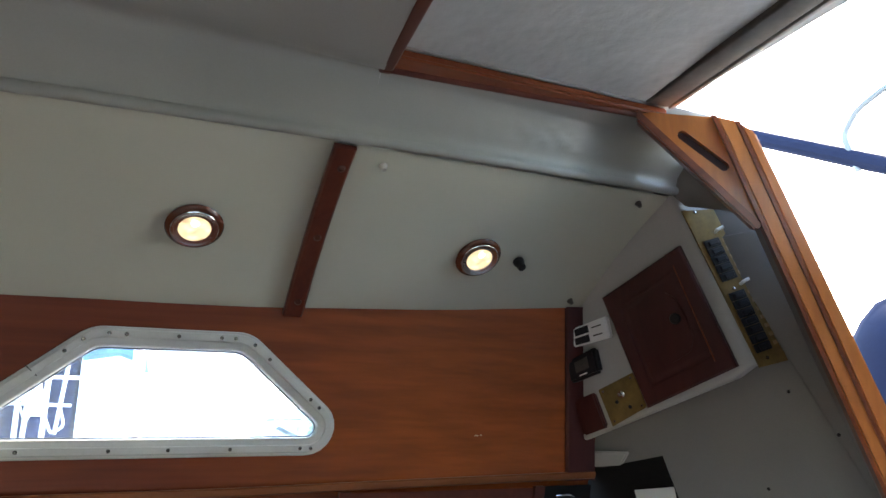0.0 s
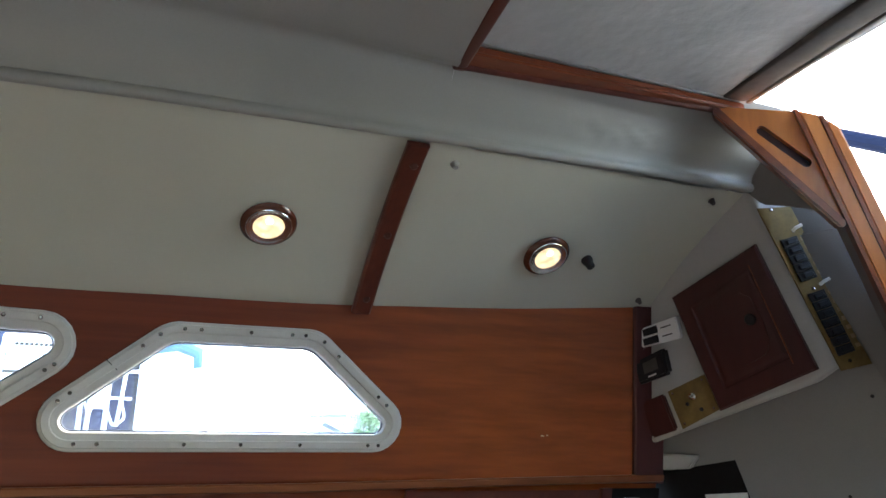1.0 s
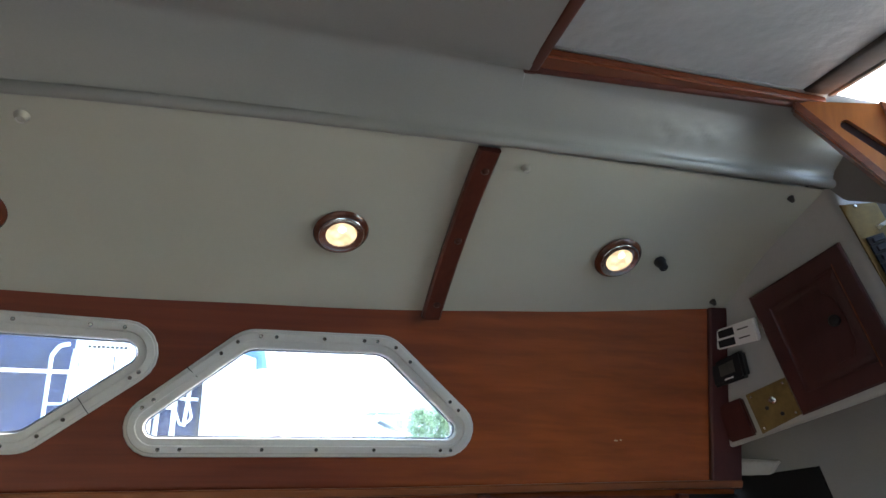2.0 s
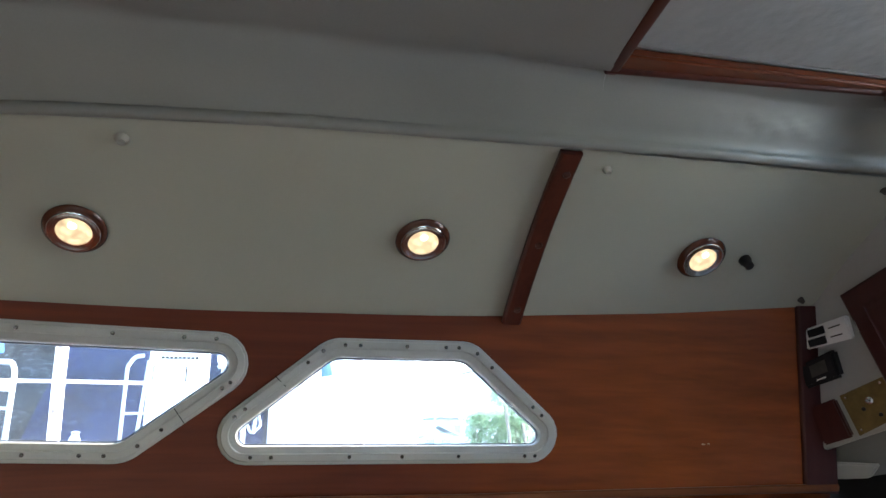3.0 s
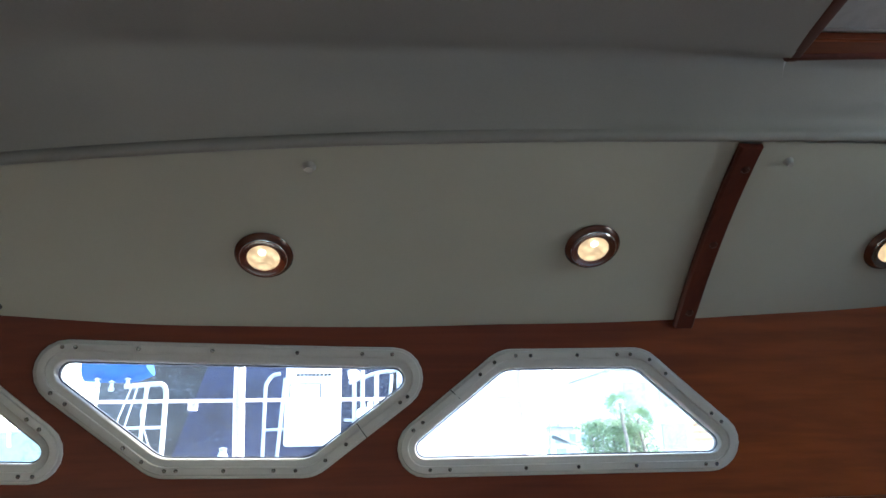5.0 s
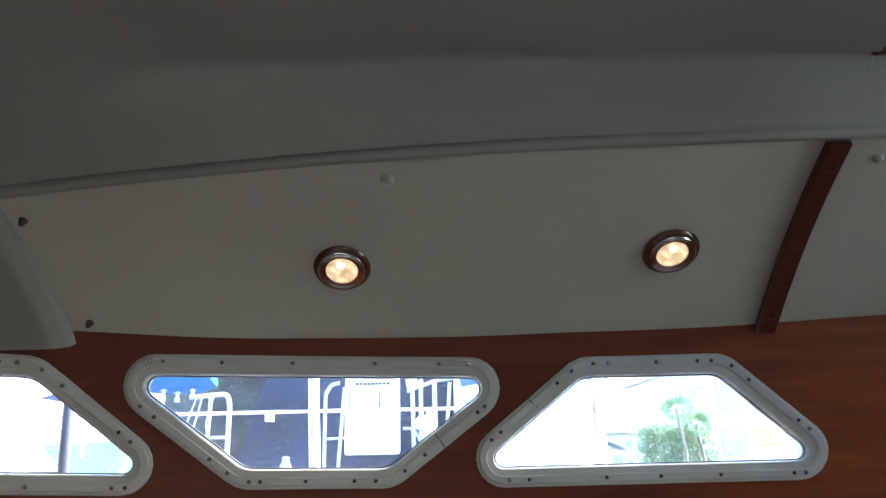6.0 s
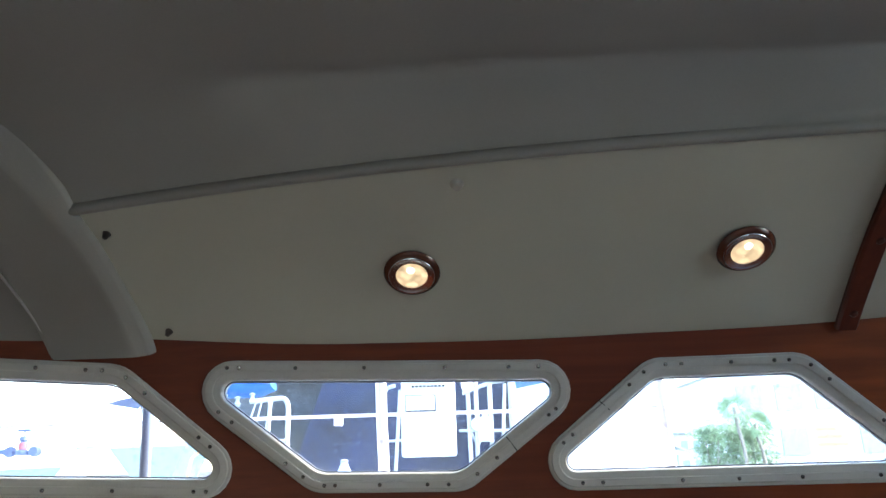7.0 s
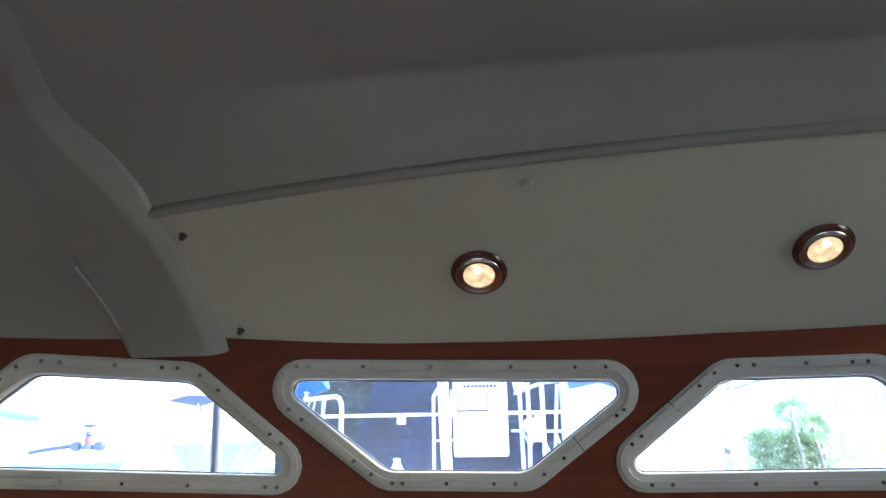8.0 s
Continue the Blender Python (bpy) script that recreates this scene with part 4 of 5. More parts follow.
            box(bm, (0.016, v0 + 0.0004, 0.004), (0.052, v0 + 0.0186, 0.009), cm, 0.001, 1)
            sub("breaker", bm, BLACK)
            bm = bmesh.new()
            box(bm, (0.024, v0 + 0.004, 0.008), (0.046, v0 + 0.015, 0.014), cm @ pose(0, 0, 0, 0, 0, 0), 0.0015, 1)
            sub("rocker", bm, BLACK)
            bm = bmesh.new()
            box(bm, (0.060, v0 + 0.005, 0.004), (0.088, v0 + 0.0135, 0.0048), cm)
            sub("name_strip", bm, NAME_STRIP)
    for v0 in (0.090, 0.212):
        bm = bmesh.new()
        tube(bm, [cm @ Vector((0.052, v0, 0.004)), cm @ Vector((0.055, v0 - 0.002, 0.014)), cm @ Vector((0.068, v0 - 0.004, 0.017))], 0.0036, 10)
        sub("toggle", bm, WHITE_PLASTIC, "white toggle switch")
    for u, v in ((0.030, 0.034), (0.086, 0.060), (0.034, 0.216), (0.034, 0.370), (0.088, 0.368)):
        bm = bmesh.new()
        lathe(bm, [(0.0001, 0.0), (0.004, 0.0), (0.003, 0.002), (0.0001, 0.0025)], 10, cm @ Matrix.Translation((u, v, 0.004)))
        sub("screw", bm, SCREW_STEEL)


console()


def wall_unit(name, label, category, quad, depth, material, bevel=0.003):
    """A small flat unit on the console's face; quad is bl, br, tr, tl."""
    c = (sum(p[0] for p in quad) / 4, sum(p[1] for p in quad) / 4)
    th = thing(name, aft(*c), label, category)
    bm = bmesh.new()
    prism(bm, quad, 0.0005, depth, aft)
    bmesh.ops.bevel(bm, geom=list(bm.edges), offset=bevel, segments=2, affect="EDGES")
    part("case", bm, material, th)
    return th


def lerp2(quad, s, t):
    bl, br, tr, tl = (Vector(p) for p in quad)
    return bl.lerp(br, s).lerp(tl.lerp(tr, s), t)


Q1 = [(-0.095, -0.107), (0.007, -0.092), (0.004, -0.042), (-0.099, -0.064)]
monitor = wall_unit("battery_monitor", "white plastic monitor with two dark displays on the console", "monitor", Q1, 0.020, WHITE_PLASTIC)
for s0, s1, t0, t1 in ((0.12, 0.50, 0.08, 0.44), (0.16, 0.52, 0.54, 0.90)):
    bm = bmesh.new()
    prism(bm, [lerp2(Q1, s0, t0), lerp2(Q1, s1, t0), lerp2(Q1, s1, t1), lerp2(Q1, s0, t1)], 0.0202, 0.0215, aft)
    part("display", bm, BLACK, monitor, "dark display", smooth=False)
for t in (0.3, 0.7):
    bm = bmesh.new()
    prism(bm, [lerp2(Q1, 0.6, t - 0.03), lerp2(Q1, 0.85, t - 0.03), lerp2(Q1, 0.85, t + 0.03), lerp2(Q1, 0.6, t + 0.03)], 0.0202, 0.0208, aft)
    part("text_bar", bm, GREY_TRIM, monitor, smooth=False)

Q2 = [(-0.111, -0.191), (-0.031, -0.170), (-0.035, -0.110), (-0.114, -0.139)]
meter = wall_unit("control_meter", "black plastic control meter with grey display on the console", "meter", Q2, 0.030, BLACK, 0.006)
bm = bmesh.new()
prism(bm, [lerp2(Q2, 0.3, 0.35), lerp2(Q2, 0.75, 0.35), lerp2(Q2, 0.75, 0.8), lerp2(Q2, 0.3, 0.8)], 0.030, 0.0315, aft)
part("display", bm, GREY_TRIM, meter, "grey display", smooth=False)
bm = bmesh.new()
prism(bm, [lerp2(Q2, 0.4, 0.16), lerp2(Q2, 0.66, 0.16), lerp2(Q2, 0.66, 0.22), lerp2(Q2, 0.4, 0.22)], 0.030, 0.0312, aft)
part("text_bar", bm, WHITE_PLASTIC, meter, smooth=False)

Q3 = [(-0.030, -0.296), (0.062, -0.254), (0.041, -0.176), (-0.053, -0.211)]
plate = wall_unit("brass_switch_plate", "square brass plate with a key switch on the console", "switch plate", Q3, 0.004, BRASS, 0.001)
for s, t in ((0.1, 0.1), (0.9, 0.1), (0.9, 0.9), (0.1, 0.9)):
    p = lerp2(Q3, s, t)
    bm = bmesh.new()
    lathe(bm, [(0.0001, 0.0), (0.0032, 0.0), (0.0025, 0.0015), (0.0001, 0.002)], 10, framed(aft(p.x, p.y, 0.004), AFT_U, AFT_V))
    part("screw", bm, STEEL, plate)
bm = bmesh.new()
p = lerp2(Q3, 0.55, 0.62)
lathe(bm, [(0.0001, 0.0), (0.008, 0.0), (0.008, 0.004), (0.004, 0.006), (0.004, 0.016), (0.0001, 0.017)], 14, framed(aft(p.x, p.y, 0.004), AFT_U, AFT_V))
part("key_switch", bm, STEEL, plate, "steel key switch")
for s, t in ((0.35, 0.5), (0.62, 0.22)):
    p = lerp2(Q3, s, t)
    bm = bmesh.new()
    lathe(bm, [(0.0001, 0.0), (0.0045, 0.0), (0.004, 0.002), (0.0001, 0.0025)], 10, framed(aft(p.x, p.y, 0.004), AFT_U, AFT_V))
    part("indicator", bm, BLACK, plate)

Q4 = [(-0.102, -0.314), (-0.040, -0.296), (-0.060, -0.215), (-0.115, -0.232)]
wall_unit("wooden_block", "dark red mahogany block mounted beside the brass plate", "block", Q4, 0.018, MAHOGANY_Z, 0.004)


def corner_batten():
    bm = bmesh.new()
    rows = []
    for k in range(9):
        z = 1.40 + 0.40 * k / 8
        x = 1.071 + 0.4 * (1.289 - wall_y(1.05, z)) + 0.2 * (1.814 - z)
        ring = [bm.verts.new(on_wall(x + u, z, w)) for u, w in ((-0.034, 0.0), (-0.034, 0.008), (-0.031, 0.011), (0.035, 0.011), (0.035, 0.0))]
        rows.append(ring)
    for a, b in zip(rows, rows[1:]):
        for k in range(4):
            bm.faces.new((a[k], a[k + 1], b[k + 1], b[k]))
    tagged(part("corner_batten", bm, MAHOGANY_Z), "dark mahogany corner batten beside the console", "trim", kind="structure")


corner_batten()


# ---- below the window wall ----
def shelf_front():
    bm = bmesh.new()
    xs = span(-2.2, 1.12, 40)
    ring = ((1.388, -0.01), (1.388, 0.010), (1.391, 0.014), (1.402, 0.014), (1.406, 0.010), (1.406, -0.005))
    g = [[bm.verts.new(on_wall(x, z + 0.018 * max(0, x - 0.3), w)) for z, w in ring] for x in xs]
    for a, b in zip(g, g[1:]):
        for k in range(len(ring) - 1):
            bm.faces.new((a[k], a[k + 1], b[k + 1], b[k]))
    tagged(part("shelf_lip", bm, LIP_WOOD), "light teak lip below the window wall", "trim", kind="structure")
    bm = bmesh.new()
    sheet(bm, lambda x, z: on_wall(x, z, -0.012), span(-2.2, 1.12, 40), [1.45, 1.30, 1.15])
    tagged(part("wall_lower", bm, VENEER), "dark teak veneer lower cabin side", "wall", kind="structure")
    bm = bmesh.new()
    sheet(bm, lambda x, k: Vector((x, wall_y(x, 1.15) + 0.012 - (0.0, 0.04, 0.55, 0.60, 0.60)[k], (1.15, 1.06, 0.98, 0.94, 0.0)[k])), span(-2.2, 1.12, 20), range(5))
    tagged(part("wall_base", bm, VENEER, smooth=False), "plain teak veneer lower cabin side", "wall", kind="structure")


shelf_front()


def cabinet_front(x0, x1):
    c = on_wall((x0 + x1) / 2, 1.2)
    th = thing("cabinet_front", c, "glossy mahogany cabinet front with stiles under the shelf lip", "cabinet")
    bm = bmesh.new()
    sheet(bm, lambda x, z: on_wall(x, z, 0.004), span(x0, x1, 8), [1.386, 1.12])
    part("panel", bm, MAHOGANY, th)
    for x in (x0, x1):
        bm = bmesh.new()
        prism(bm, [(x - 0.012, 1.12), (x + 0.012, 1.12), (x + 0.012, 1.390), (x - 0.012, 1.390)], 0.0, 0.012, on_wall)
        part("stile", bm, MAHOGANY, th)


cabinet_front(0.53, 0.985)


def cubby():
    """The open locker under the console, its inner shade drawn as flat near-black sheets."""
    th = thing("cubby", aft(0.0, -0.45, -0.03), "cubby opening under the console, its shade drawn as dark sheets, with papers", "cubby", kind="structure")
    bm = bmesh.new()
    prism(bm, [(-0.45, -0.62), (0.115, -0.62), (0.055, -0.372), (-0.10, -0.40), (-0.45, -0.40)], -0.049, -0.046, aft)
    part("shade_sheet", bm, CUBBY_SHADE, th, smooth=False)
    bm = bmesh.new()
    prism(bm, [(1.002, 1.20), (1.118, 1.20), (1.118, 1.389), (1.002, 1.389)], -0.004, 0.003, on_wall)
    part("side_shade_sheet", bm, CUBBY_SHADE, th, smooth=False)
    bm = bmesh.new()
    prism(bm, [(-0.22, -0.358), (-0.02, -0.362), (-0.045, -0.392), (-0.22, -0.402)], -0.046, -0.030, aft)
    bmesh.ops.bevel(bm, geom=list(bm.edges), offset=0.004, segments=2, affect="EDGES")
    part("ledge", bm, GELCOAT, th, "pale moulded ledge over the cubby")
    bm = bmesh.new()
    tube(bm, [on_wall(1.03, 1.366, 0.006), on_wall(1.06, 1.368, 0.010), on_wall(1.075, 1.364, 0.006)], 0.0025, 8)
    part("catch", bm, STEEL, th, "small steel catch")
    return th


cubby()
bm = bmesh.new()
prism(bm, [(-0.02, -0.50), (0.075, -0.49), (0.072, -0.440), (-0.025, -0.450)], -0.045, -0.042, aft)
paper = part("paper_booklet", bm, WHITE_PLASTIC, smooth=False)
tagged(paper, "white printed booklet standing in the cubby", "booklet")


# ---- closing walls ----
def closing():
    # unseen floor; its grey sets the light bounced up to the headliner
    bm = bmesh.new()
    box(bm, (-2.6, -1.9, -0.05), (2.2, 1.9, 0.0))
    tagged(part("floor", bm, FLOOR_WOOD, smooth=False), "unseen wooden cabin sole, grey tone set for bounced light", "floor", kind="structure")
    # unseen closing wall, kept dark to limit bounced light
    bm = bmesh.new()
    box(bm, (-2.25, -1.6, 0.0), (-2.2, 1.75, 2.3))
    tagged(part("wall_forward", bm, VINYL_DARK, smooth=False), "unseen forward bulkhead, dark grey to limit bounced light", "wall", kind="structure")
    # unseen closing wall; its openings are added to light the cabin
    bm = bmesh.new()
    for lo, hi in (((-2.2, -1.45, 0.0), (2.2, -1.40, 1.505)), ((-2.2, -1.45, 1.68), (2.2, -1.40, 2.3)), ((-2.2, -1.45, 1.505), (-1.50, -1.40, 1.68)),
                   ((-0.92, -1.45, 1.505), (-0.78, -1.40, 1.68)), ((-0.24, -1.45, 1.505), (-0.10, -1.40, 1.68)), ((0.40, -1.45, 1.505), (2.2, -1.40, 1.68))):
        box(bm, lo, hi)
    tagged(part("wall_far_side", bm, VINYL_DARK, smooth=False), "unseen dark grey opposite cabin side, openings added to let light in", "wall", kind="structure")


closing()


AWNING_BLUE = mat("slate_blue_awning", (0.09, 0.19, 0.33), 0.8, vary=0.3, scale=7)
HULL_PALE = mat("pale_teal_hull", (0.26, 0.40, 0.40), 0.4, vary=0.05)
WINCH_BLUE = mat("muted_blue_winch", (0.11, 0.14, 0.25), 0.5, vary=0.2)
RAIL_PALE = mat("pale_grey_rail", (0.46, 0.49, 0.52), 0.35, vary=0.12, scale=14)
POLE_BLUE = mat("pale_blue_pole", (0.34, 0.48, 0.64), 0.5, vary=0.1)
COLLAR_RED = mat("dull_red_collar", (0.42, 0.11, 0.13), 0.5)
HOSE = mat("orange_hose", (0.70, 0.42, 0.20), 0.5)
CHARCOAL = mat("charcoal_backdrop", (0.020, 0.023, 0.028), 0.4, vary=0.95, scale=3, fine=40)
speckled(CHARCOAL, 0.9, (0.16, 0.18, 0.20))
speckled(NAVY, 0.35, (0.22, 0.26, 0.38))


# ---- outside: water, neighbouring yacht, shore ----
def water():
    bm = bmesh.new()
    bmesh.ops.create_grid(bm, x_segments=4, y_segments=4, size=1500)
    for v in bm.verts:
        v.co.z = -0.1
    tagged(part("water", bm, WATER, smooth=False), "grey-green harbour water", "water", kind="structure")


water()


def shore():
    bm = bmesh.new()
    box(bm, (-300, 30.0, -0.3), (300, 400, 0.32))
    tagged(part("ground", bm, GREY_TRIM, smooth=False), "grey quay and shore behind the harbour", "ground", kind="structure")


shore()


def neighbour_yacht():
    th = thing("moored_yacht", (-1.2, 5.6, 1.0), "white moored sailing yacht with navy cover and stern rails", "sailing yacht")
    Y = 5.3
    bm = bmesh.new()
    sheet(bm, lambda x, z: Vector((x, 5.0 + 0.12 * (1.5 - z), z)), span(-6.5, 2.8, 12), [-0.1, 0.6, 1.1, 1.36])
    sheet(bm, lambda x, y: Vector((x, y, 1.37)), span(-6.5, 2.8, 6), [4.99, 6.5, 8.0])
    part("hull", bm, BOAT_WHITE, th)
    bm = bmesh.new()
    us, vs = span(0, 1, 30), span(1.36, 3.0, 24)
    sheet(bm, lambda s, z: (lambda x: Vector((x, 6.4 + 0.06 * noise.noise((x * 2.2, z * 1.6, 0)), z)))((-1.93 + 0.33 * (z - 1.36)) * (1 - s) - 0.05 * s), us, vs)
    part("navy_cover", bm, NAVY, th, "dark navy weather cloth")
    # added panel standing for the dark water and hull in the background
    bm = bmesh.new()
    sheet(bm, lambda x, z: Vector((x, 6.7 + 0.05 * noise.noise((x * 1.5, z * 2.6, 5)), z)), span(-2.62, 0.05, 20), span(1.36, 3.0, 16))
    part("dark_backdrop", bm, CHARCOAL, th, "charcoal panel added for the dark water and hull behind")
    # pushpit rails
    for pts, r in (
        ([(-1.95, Y, 1.99), (-1.79, Y, 2.005), (-1.69, Y, 2.01), (-1.665, Y, 1.95), (-1.665, Y, 1.37)], 0.022),
        ([(-1.80, Y, 2.0), (-1.82, Y, 1.37)], 0.018),
        ([(-3.2, Y, 1.70), (-1.66, Y, 1.71)], 0.014),
        ([(-1.90, Y, 2.0), (-1.98, Y, 1.75), (-1.86, Y, 1.45)], 0.008),
        ([(-1.86, Y, 2.0), (-1.93, Y, 1.7), (-1.89, Y, 1.37)], 0.008),
        ([(-1.78, Y, 2.0), (-1.83, Y, 1.8), (-1.76, Y, 1.6), (-1.70, Y, 1.50)], 0.007),
        ([(-0.85, Y, 2.04), (-0.895, Y, 1.37)], 0.016),
        ([(-0.99, Y, 1.68), (-0.84, Y, 1.685)], 0.012),
        ([(-0.31, Y, 1.95), (-0.26, Y, 1.72), (-0.30, Y, 1.62), (-0.34, Y, 1.72)], 0.010),
        ([(-0.22, Y, 1.72), (-0.15, Y, 1.55), (-0.08, Y, 1.60), (-0.12, Y, 1.74)], 0.012),
        ([(-0.985, Y, 1.99), (-0.945, Y, 2.06), (-0.885, Y, 2.07)], 0.018),
        ([(-0.985, Y, 1.99), (-0.985, Y, 1.37)], 0.016),
        ([(-0.40, Y, 2.09), (-0.36, Y, 2.02), (-0.35, Y, 1.37)], 0.02),
        ([(-0.30, Y, 2.09), (-0.30, Y, 1.80), (-0.31, Y, 1.37)], 0.02),
        ([(-0.40, Y, 2.0), (-0.20, Y, 2.07), (-0.05, Y, 2.09)], 0.018),
        ([(-0.20, Y, 2.06), (-0.20, Y, 1.37)], 0.022),
        ([(-0.09, Y, 2.06), (-0.13, Y, 1.55)], 0.016),
        ([(-0.43, Y, 1.74), (-0.05, Y, 1.73)], 0.014),
    ):
        bm = bmesh.new()
        tube(bm, bend(pts, 0.03, 5) if len(pts) > 2 else pts, r * 0.78, 10)
        part("rail", bm, RAIL_PALE, th)
    for x in (-0.30, -0.36):
        bm = bmesh.new()
        bmesh.ops.create_uvsphere(bm, u_segments=14, v_segments=10, radius=0.045)
        for v in bm.verts:
            v.co += Vector((x, Y - 0.02, 2.05 if x < -0.33 else 1.78))
        part("fitting", bm, BOAT_WHITE, th)
    # life-raft box with a small window label
    bm = bmesh.new()
    box(bm, (-0.83, Y - 0.16, 1.565), (-0.45, Y - 0.01, 2.11), None, 0.02, 3)
    bx = part("raft_box", bm, BOAT_WHITE, th, "white raft box with a picture label")
    bm = bmesh.new()
    box(bm, (-0.80, Y - 0.166, 1.862), (-0.585, Y - 0.161, 1.985))
    lab = part("label_frame", bm, GREY_TRIM, th, smooth=False)
    lab.parent, lab.matrix_basis = bx, Matrix()
    for x in (-0.79, -0.688):
        bm = bmesh.new()
        box(bm, (x - 0.003, Y - 0.171, 1.880), (x + 0.094, Y - 0.167, 1.979))
        o = part("label_field", bm, BOAT_WHITE, th, smooth=False)
        o.parent, o.matrix_basis = bx, Matrix()
    for k in range(9):
        bm = bmesh.new()
        box(bm, (-0.755 + k * 0.027, Y - 0.166, 2.035), (-0.735 + k * 0.027, Y - 0.162, 2.052))
        o = part("text_bar", bm, GREY_TRIM, th, smooth=False)
        o.parent, o.matrix_basis = bx, Matrix()
    # rolled blue sail cover
    bm = bmesh.new()
    tube(bm, [(-2.285, 5.5, 2.17), (-2.20, 5.5, 2.165), (-2.05, 5.5, 2.16), (-1.95, 5.5, 2.165), (-1.87, 5.5, 2.20)], 0.125, 16)
    part("sail_cover", bm, BLUE_CANVAS, th, "bright blue rolled canvas cover")
    for x, z in ((-2.18, 2.02), (-2.08, 2.0), (-1.97, 2.02)):
        bm = bmesh.new()
        lathe(bm, [(0.0001, 0.0), (0.018, 0.0), (0.024, 0.02), (0.014, 0.035), (0.014, 0.06), (0.028, 0.065), (0.0001, 0.08)], 10, Matrix.Translation((x, 5.42, z - 0.03)))
        part("shackle", bm, RAIL_PALE, th, "pale plastic block")
    bm = bmesh.new()
    tube(bm, [(0.36, 5.2, 1.95), (0.34, 5.2, 2.05), (0.2, 5.2, 2.10), (-0.02, 5.2, 2.06)], 0.05, 10)
    part("awning_roll", bm, AWNING_BLUE, th, "slate blue rolled awning edge")
    bm = bmesh.new()
    lathe(bm, [(0.0001, 0), (0.045, 0), (0.05, 0.02), (0.05, 0.13), (0.02, 0.17), (0.018, 0.20), (0.0001, 0.20)], 14, Matrix.Translation((-0.245, Y - 0.08, 1.66)))
    part("jug", bm, BOAT_WHITE, th, "white plastic jug")
    bm = bmesh.new()
    lathe(bm, [(0.0001, 0), (0.075, 0), (0.08, 0.03), (0.062, 0.09), (0.035, 0.145), (0.022, 0.175), (0.03, 0.19), (0.0001, 0.20)], 14, Matrix.Translation((-1.235, 5.2, 1.37)))
    part("fender_bag", bm, RAIL_PALE, th, "pale grey tied fender bag")
    bm = bmesh.new()
    box(bm, (-0.02, 5.5, 1.37), (1.1, 6.3, 2.35), None, 0.1, 3)
    part("coachroof", bm, BOAT_WHITE, th)
    bm = bmesh.new()
    box(bm, (-5.2, 5.15, 1.36), (-3.25, 5.6, 1.585), None, 0.03, 2)
    part("coaming", bm, BOAT_WHITE, th)
    # aqua strip paints the bluish shade under the white coaming
    bm = bmesh.new()
    prism(bm, [(-5.2, 1.37), (-3.36, 1.37), (-3.20, 1.572), (-5.2, 1.53)], 5.135, 5.146, lambda u, v, w: Vector((u, w, v)))
    part("coaming_shade", bm, HULL_PALE, th, "coaming's lower side, its bluish shade put into the colour", smooth=False)
    bm = bmesh.new()
    tube(bm, [(-4.9, 5.2, 2.05), (-4.28, 5.2, 1.952), (-3.92, 5.2, 1.885)], 0.042, 12)
    part("awning_roll", bm, HULL_PALE, th, "pale aqua rolled awning")
    bm = bmesh.new()
    tube(bm, [(-3.85, 5.2, 2.08), (-3.83, 5.2, 1.85), (-3.82, 5.2, 1.68)], 0.008, 8)
    part("awning_pole", bm, RAIL_PALE, th)
    for x, z0, z1 in ((-2.93, 1.98, 1.74), (-2.70, 1.92, 1.76)):
        bm = bmesh.new()
        tube(bm, [(x + 0.08, 5.45, z0), (x, 5.45, (z0 + z1) / 2), (x + 0.03, 5.45, z1)], 0.007, 6)
        part("bimini_strut", bm, RAIL_PALE, th)
    bm = bmesh.new()
    prism(bm, [(-3.32, 1.72), (-2.66, 1.75), (-2.80, 1.42), (-3.06, 1.42)], 6.0, 6.6, lambda u, v, w: Vector((u, w, v)))
    part("tender_bow", bm, HULL_PALE, th, "pale upturned tender bow")
    bm = bmesh.new()
    tube(bm, [(-2.62, 5.9, 1.42), (-2.58, 5.9, 1.62), (-2.46, 5.9, 1.70), (-2.36, 5.9, 1.66)], 0.010, 8)
    part("hose", bm, HOSE, th, "pale orange hose")
    bm = bmesh.new()
    sheet(bm, lambda s, t: Vector((-3.02 + 0.5 * s, 5.3 + 0.6 * t, 1.99 + 0.06 * math.sin(math.pi * s * 0.9 + 0.3))), span(0, 1, 8), span(0, 1, 4))
    bmesh.ops.solidify(bm, geom=bm.faces[:], thickness=0.10)
    part("bimini", bm, WINCH_BLUE, th, "muted blue canvas bimini")
    bm = bmesh.new()
    tube(bm, [(-2.85, 5.5, 2.0), (-2.78, 5.5, 1.8), (-2.75, 5.5, 1.6)], 0.012, 6)
    part("bimini_leg", bm, STEEL, th)
    bm = bmesh.new()
    tube(bm, [(-3.99, 5.2, 1.645), (-3.9, 5.2, 1.662), (-3.65, 5.2, 1.69)], 0.017, 8)
    part("tiller_bar", bm, WINCH_BLUE, th)
    bm = bmesh.new()
    lathe(bm, [(0.0001, 0), (0.05, 0), (0.05, 0.03), (0.025, 0.04), (0.025, 0.10), (0.035, 0.105), (0.03, 0.13), (0.006, 0.135), (0.006, 0.165), (0.0001, 0.165)], 16, Matrix.Translation((-3.535, 5.2, 1.66)))
    part("winch", bm, WINCH_BLUE, th)
    for x in (-3.625, -3.445):
        bm = bmesh.new()
        lathe(bm, [(0.0001, -0.03), (0.034, -0.03), (0.040, 0.0), (0.034, 0.03), (0.0001, 0.03)], 16, pose(x, 5.2, 1.685, 90))
        part("drum", bm, WINCH_BLUE, th)
    bm = bmesh.new()
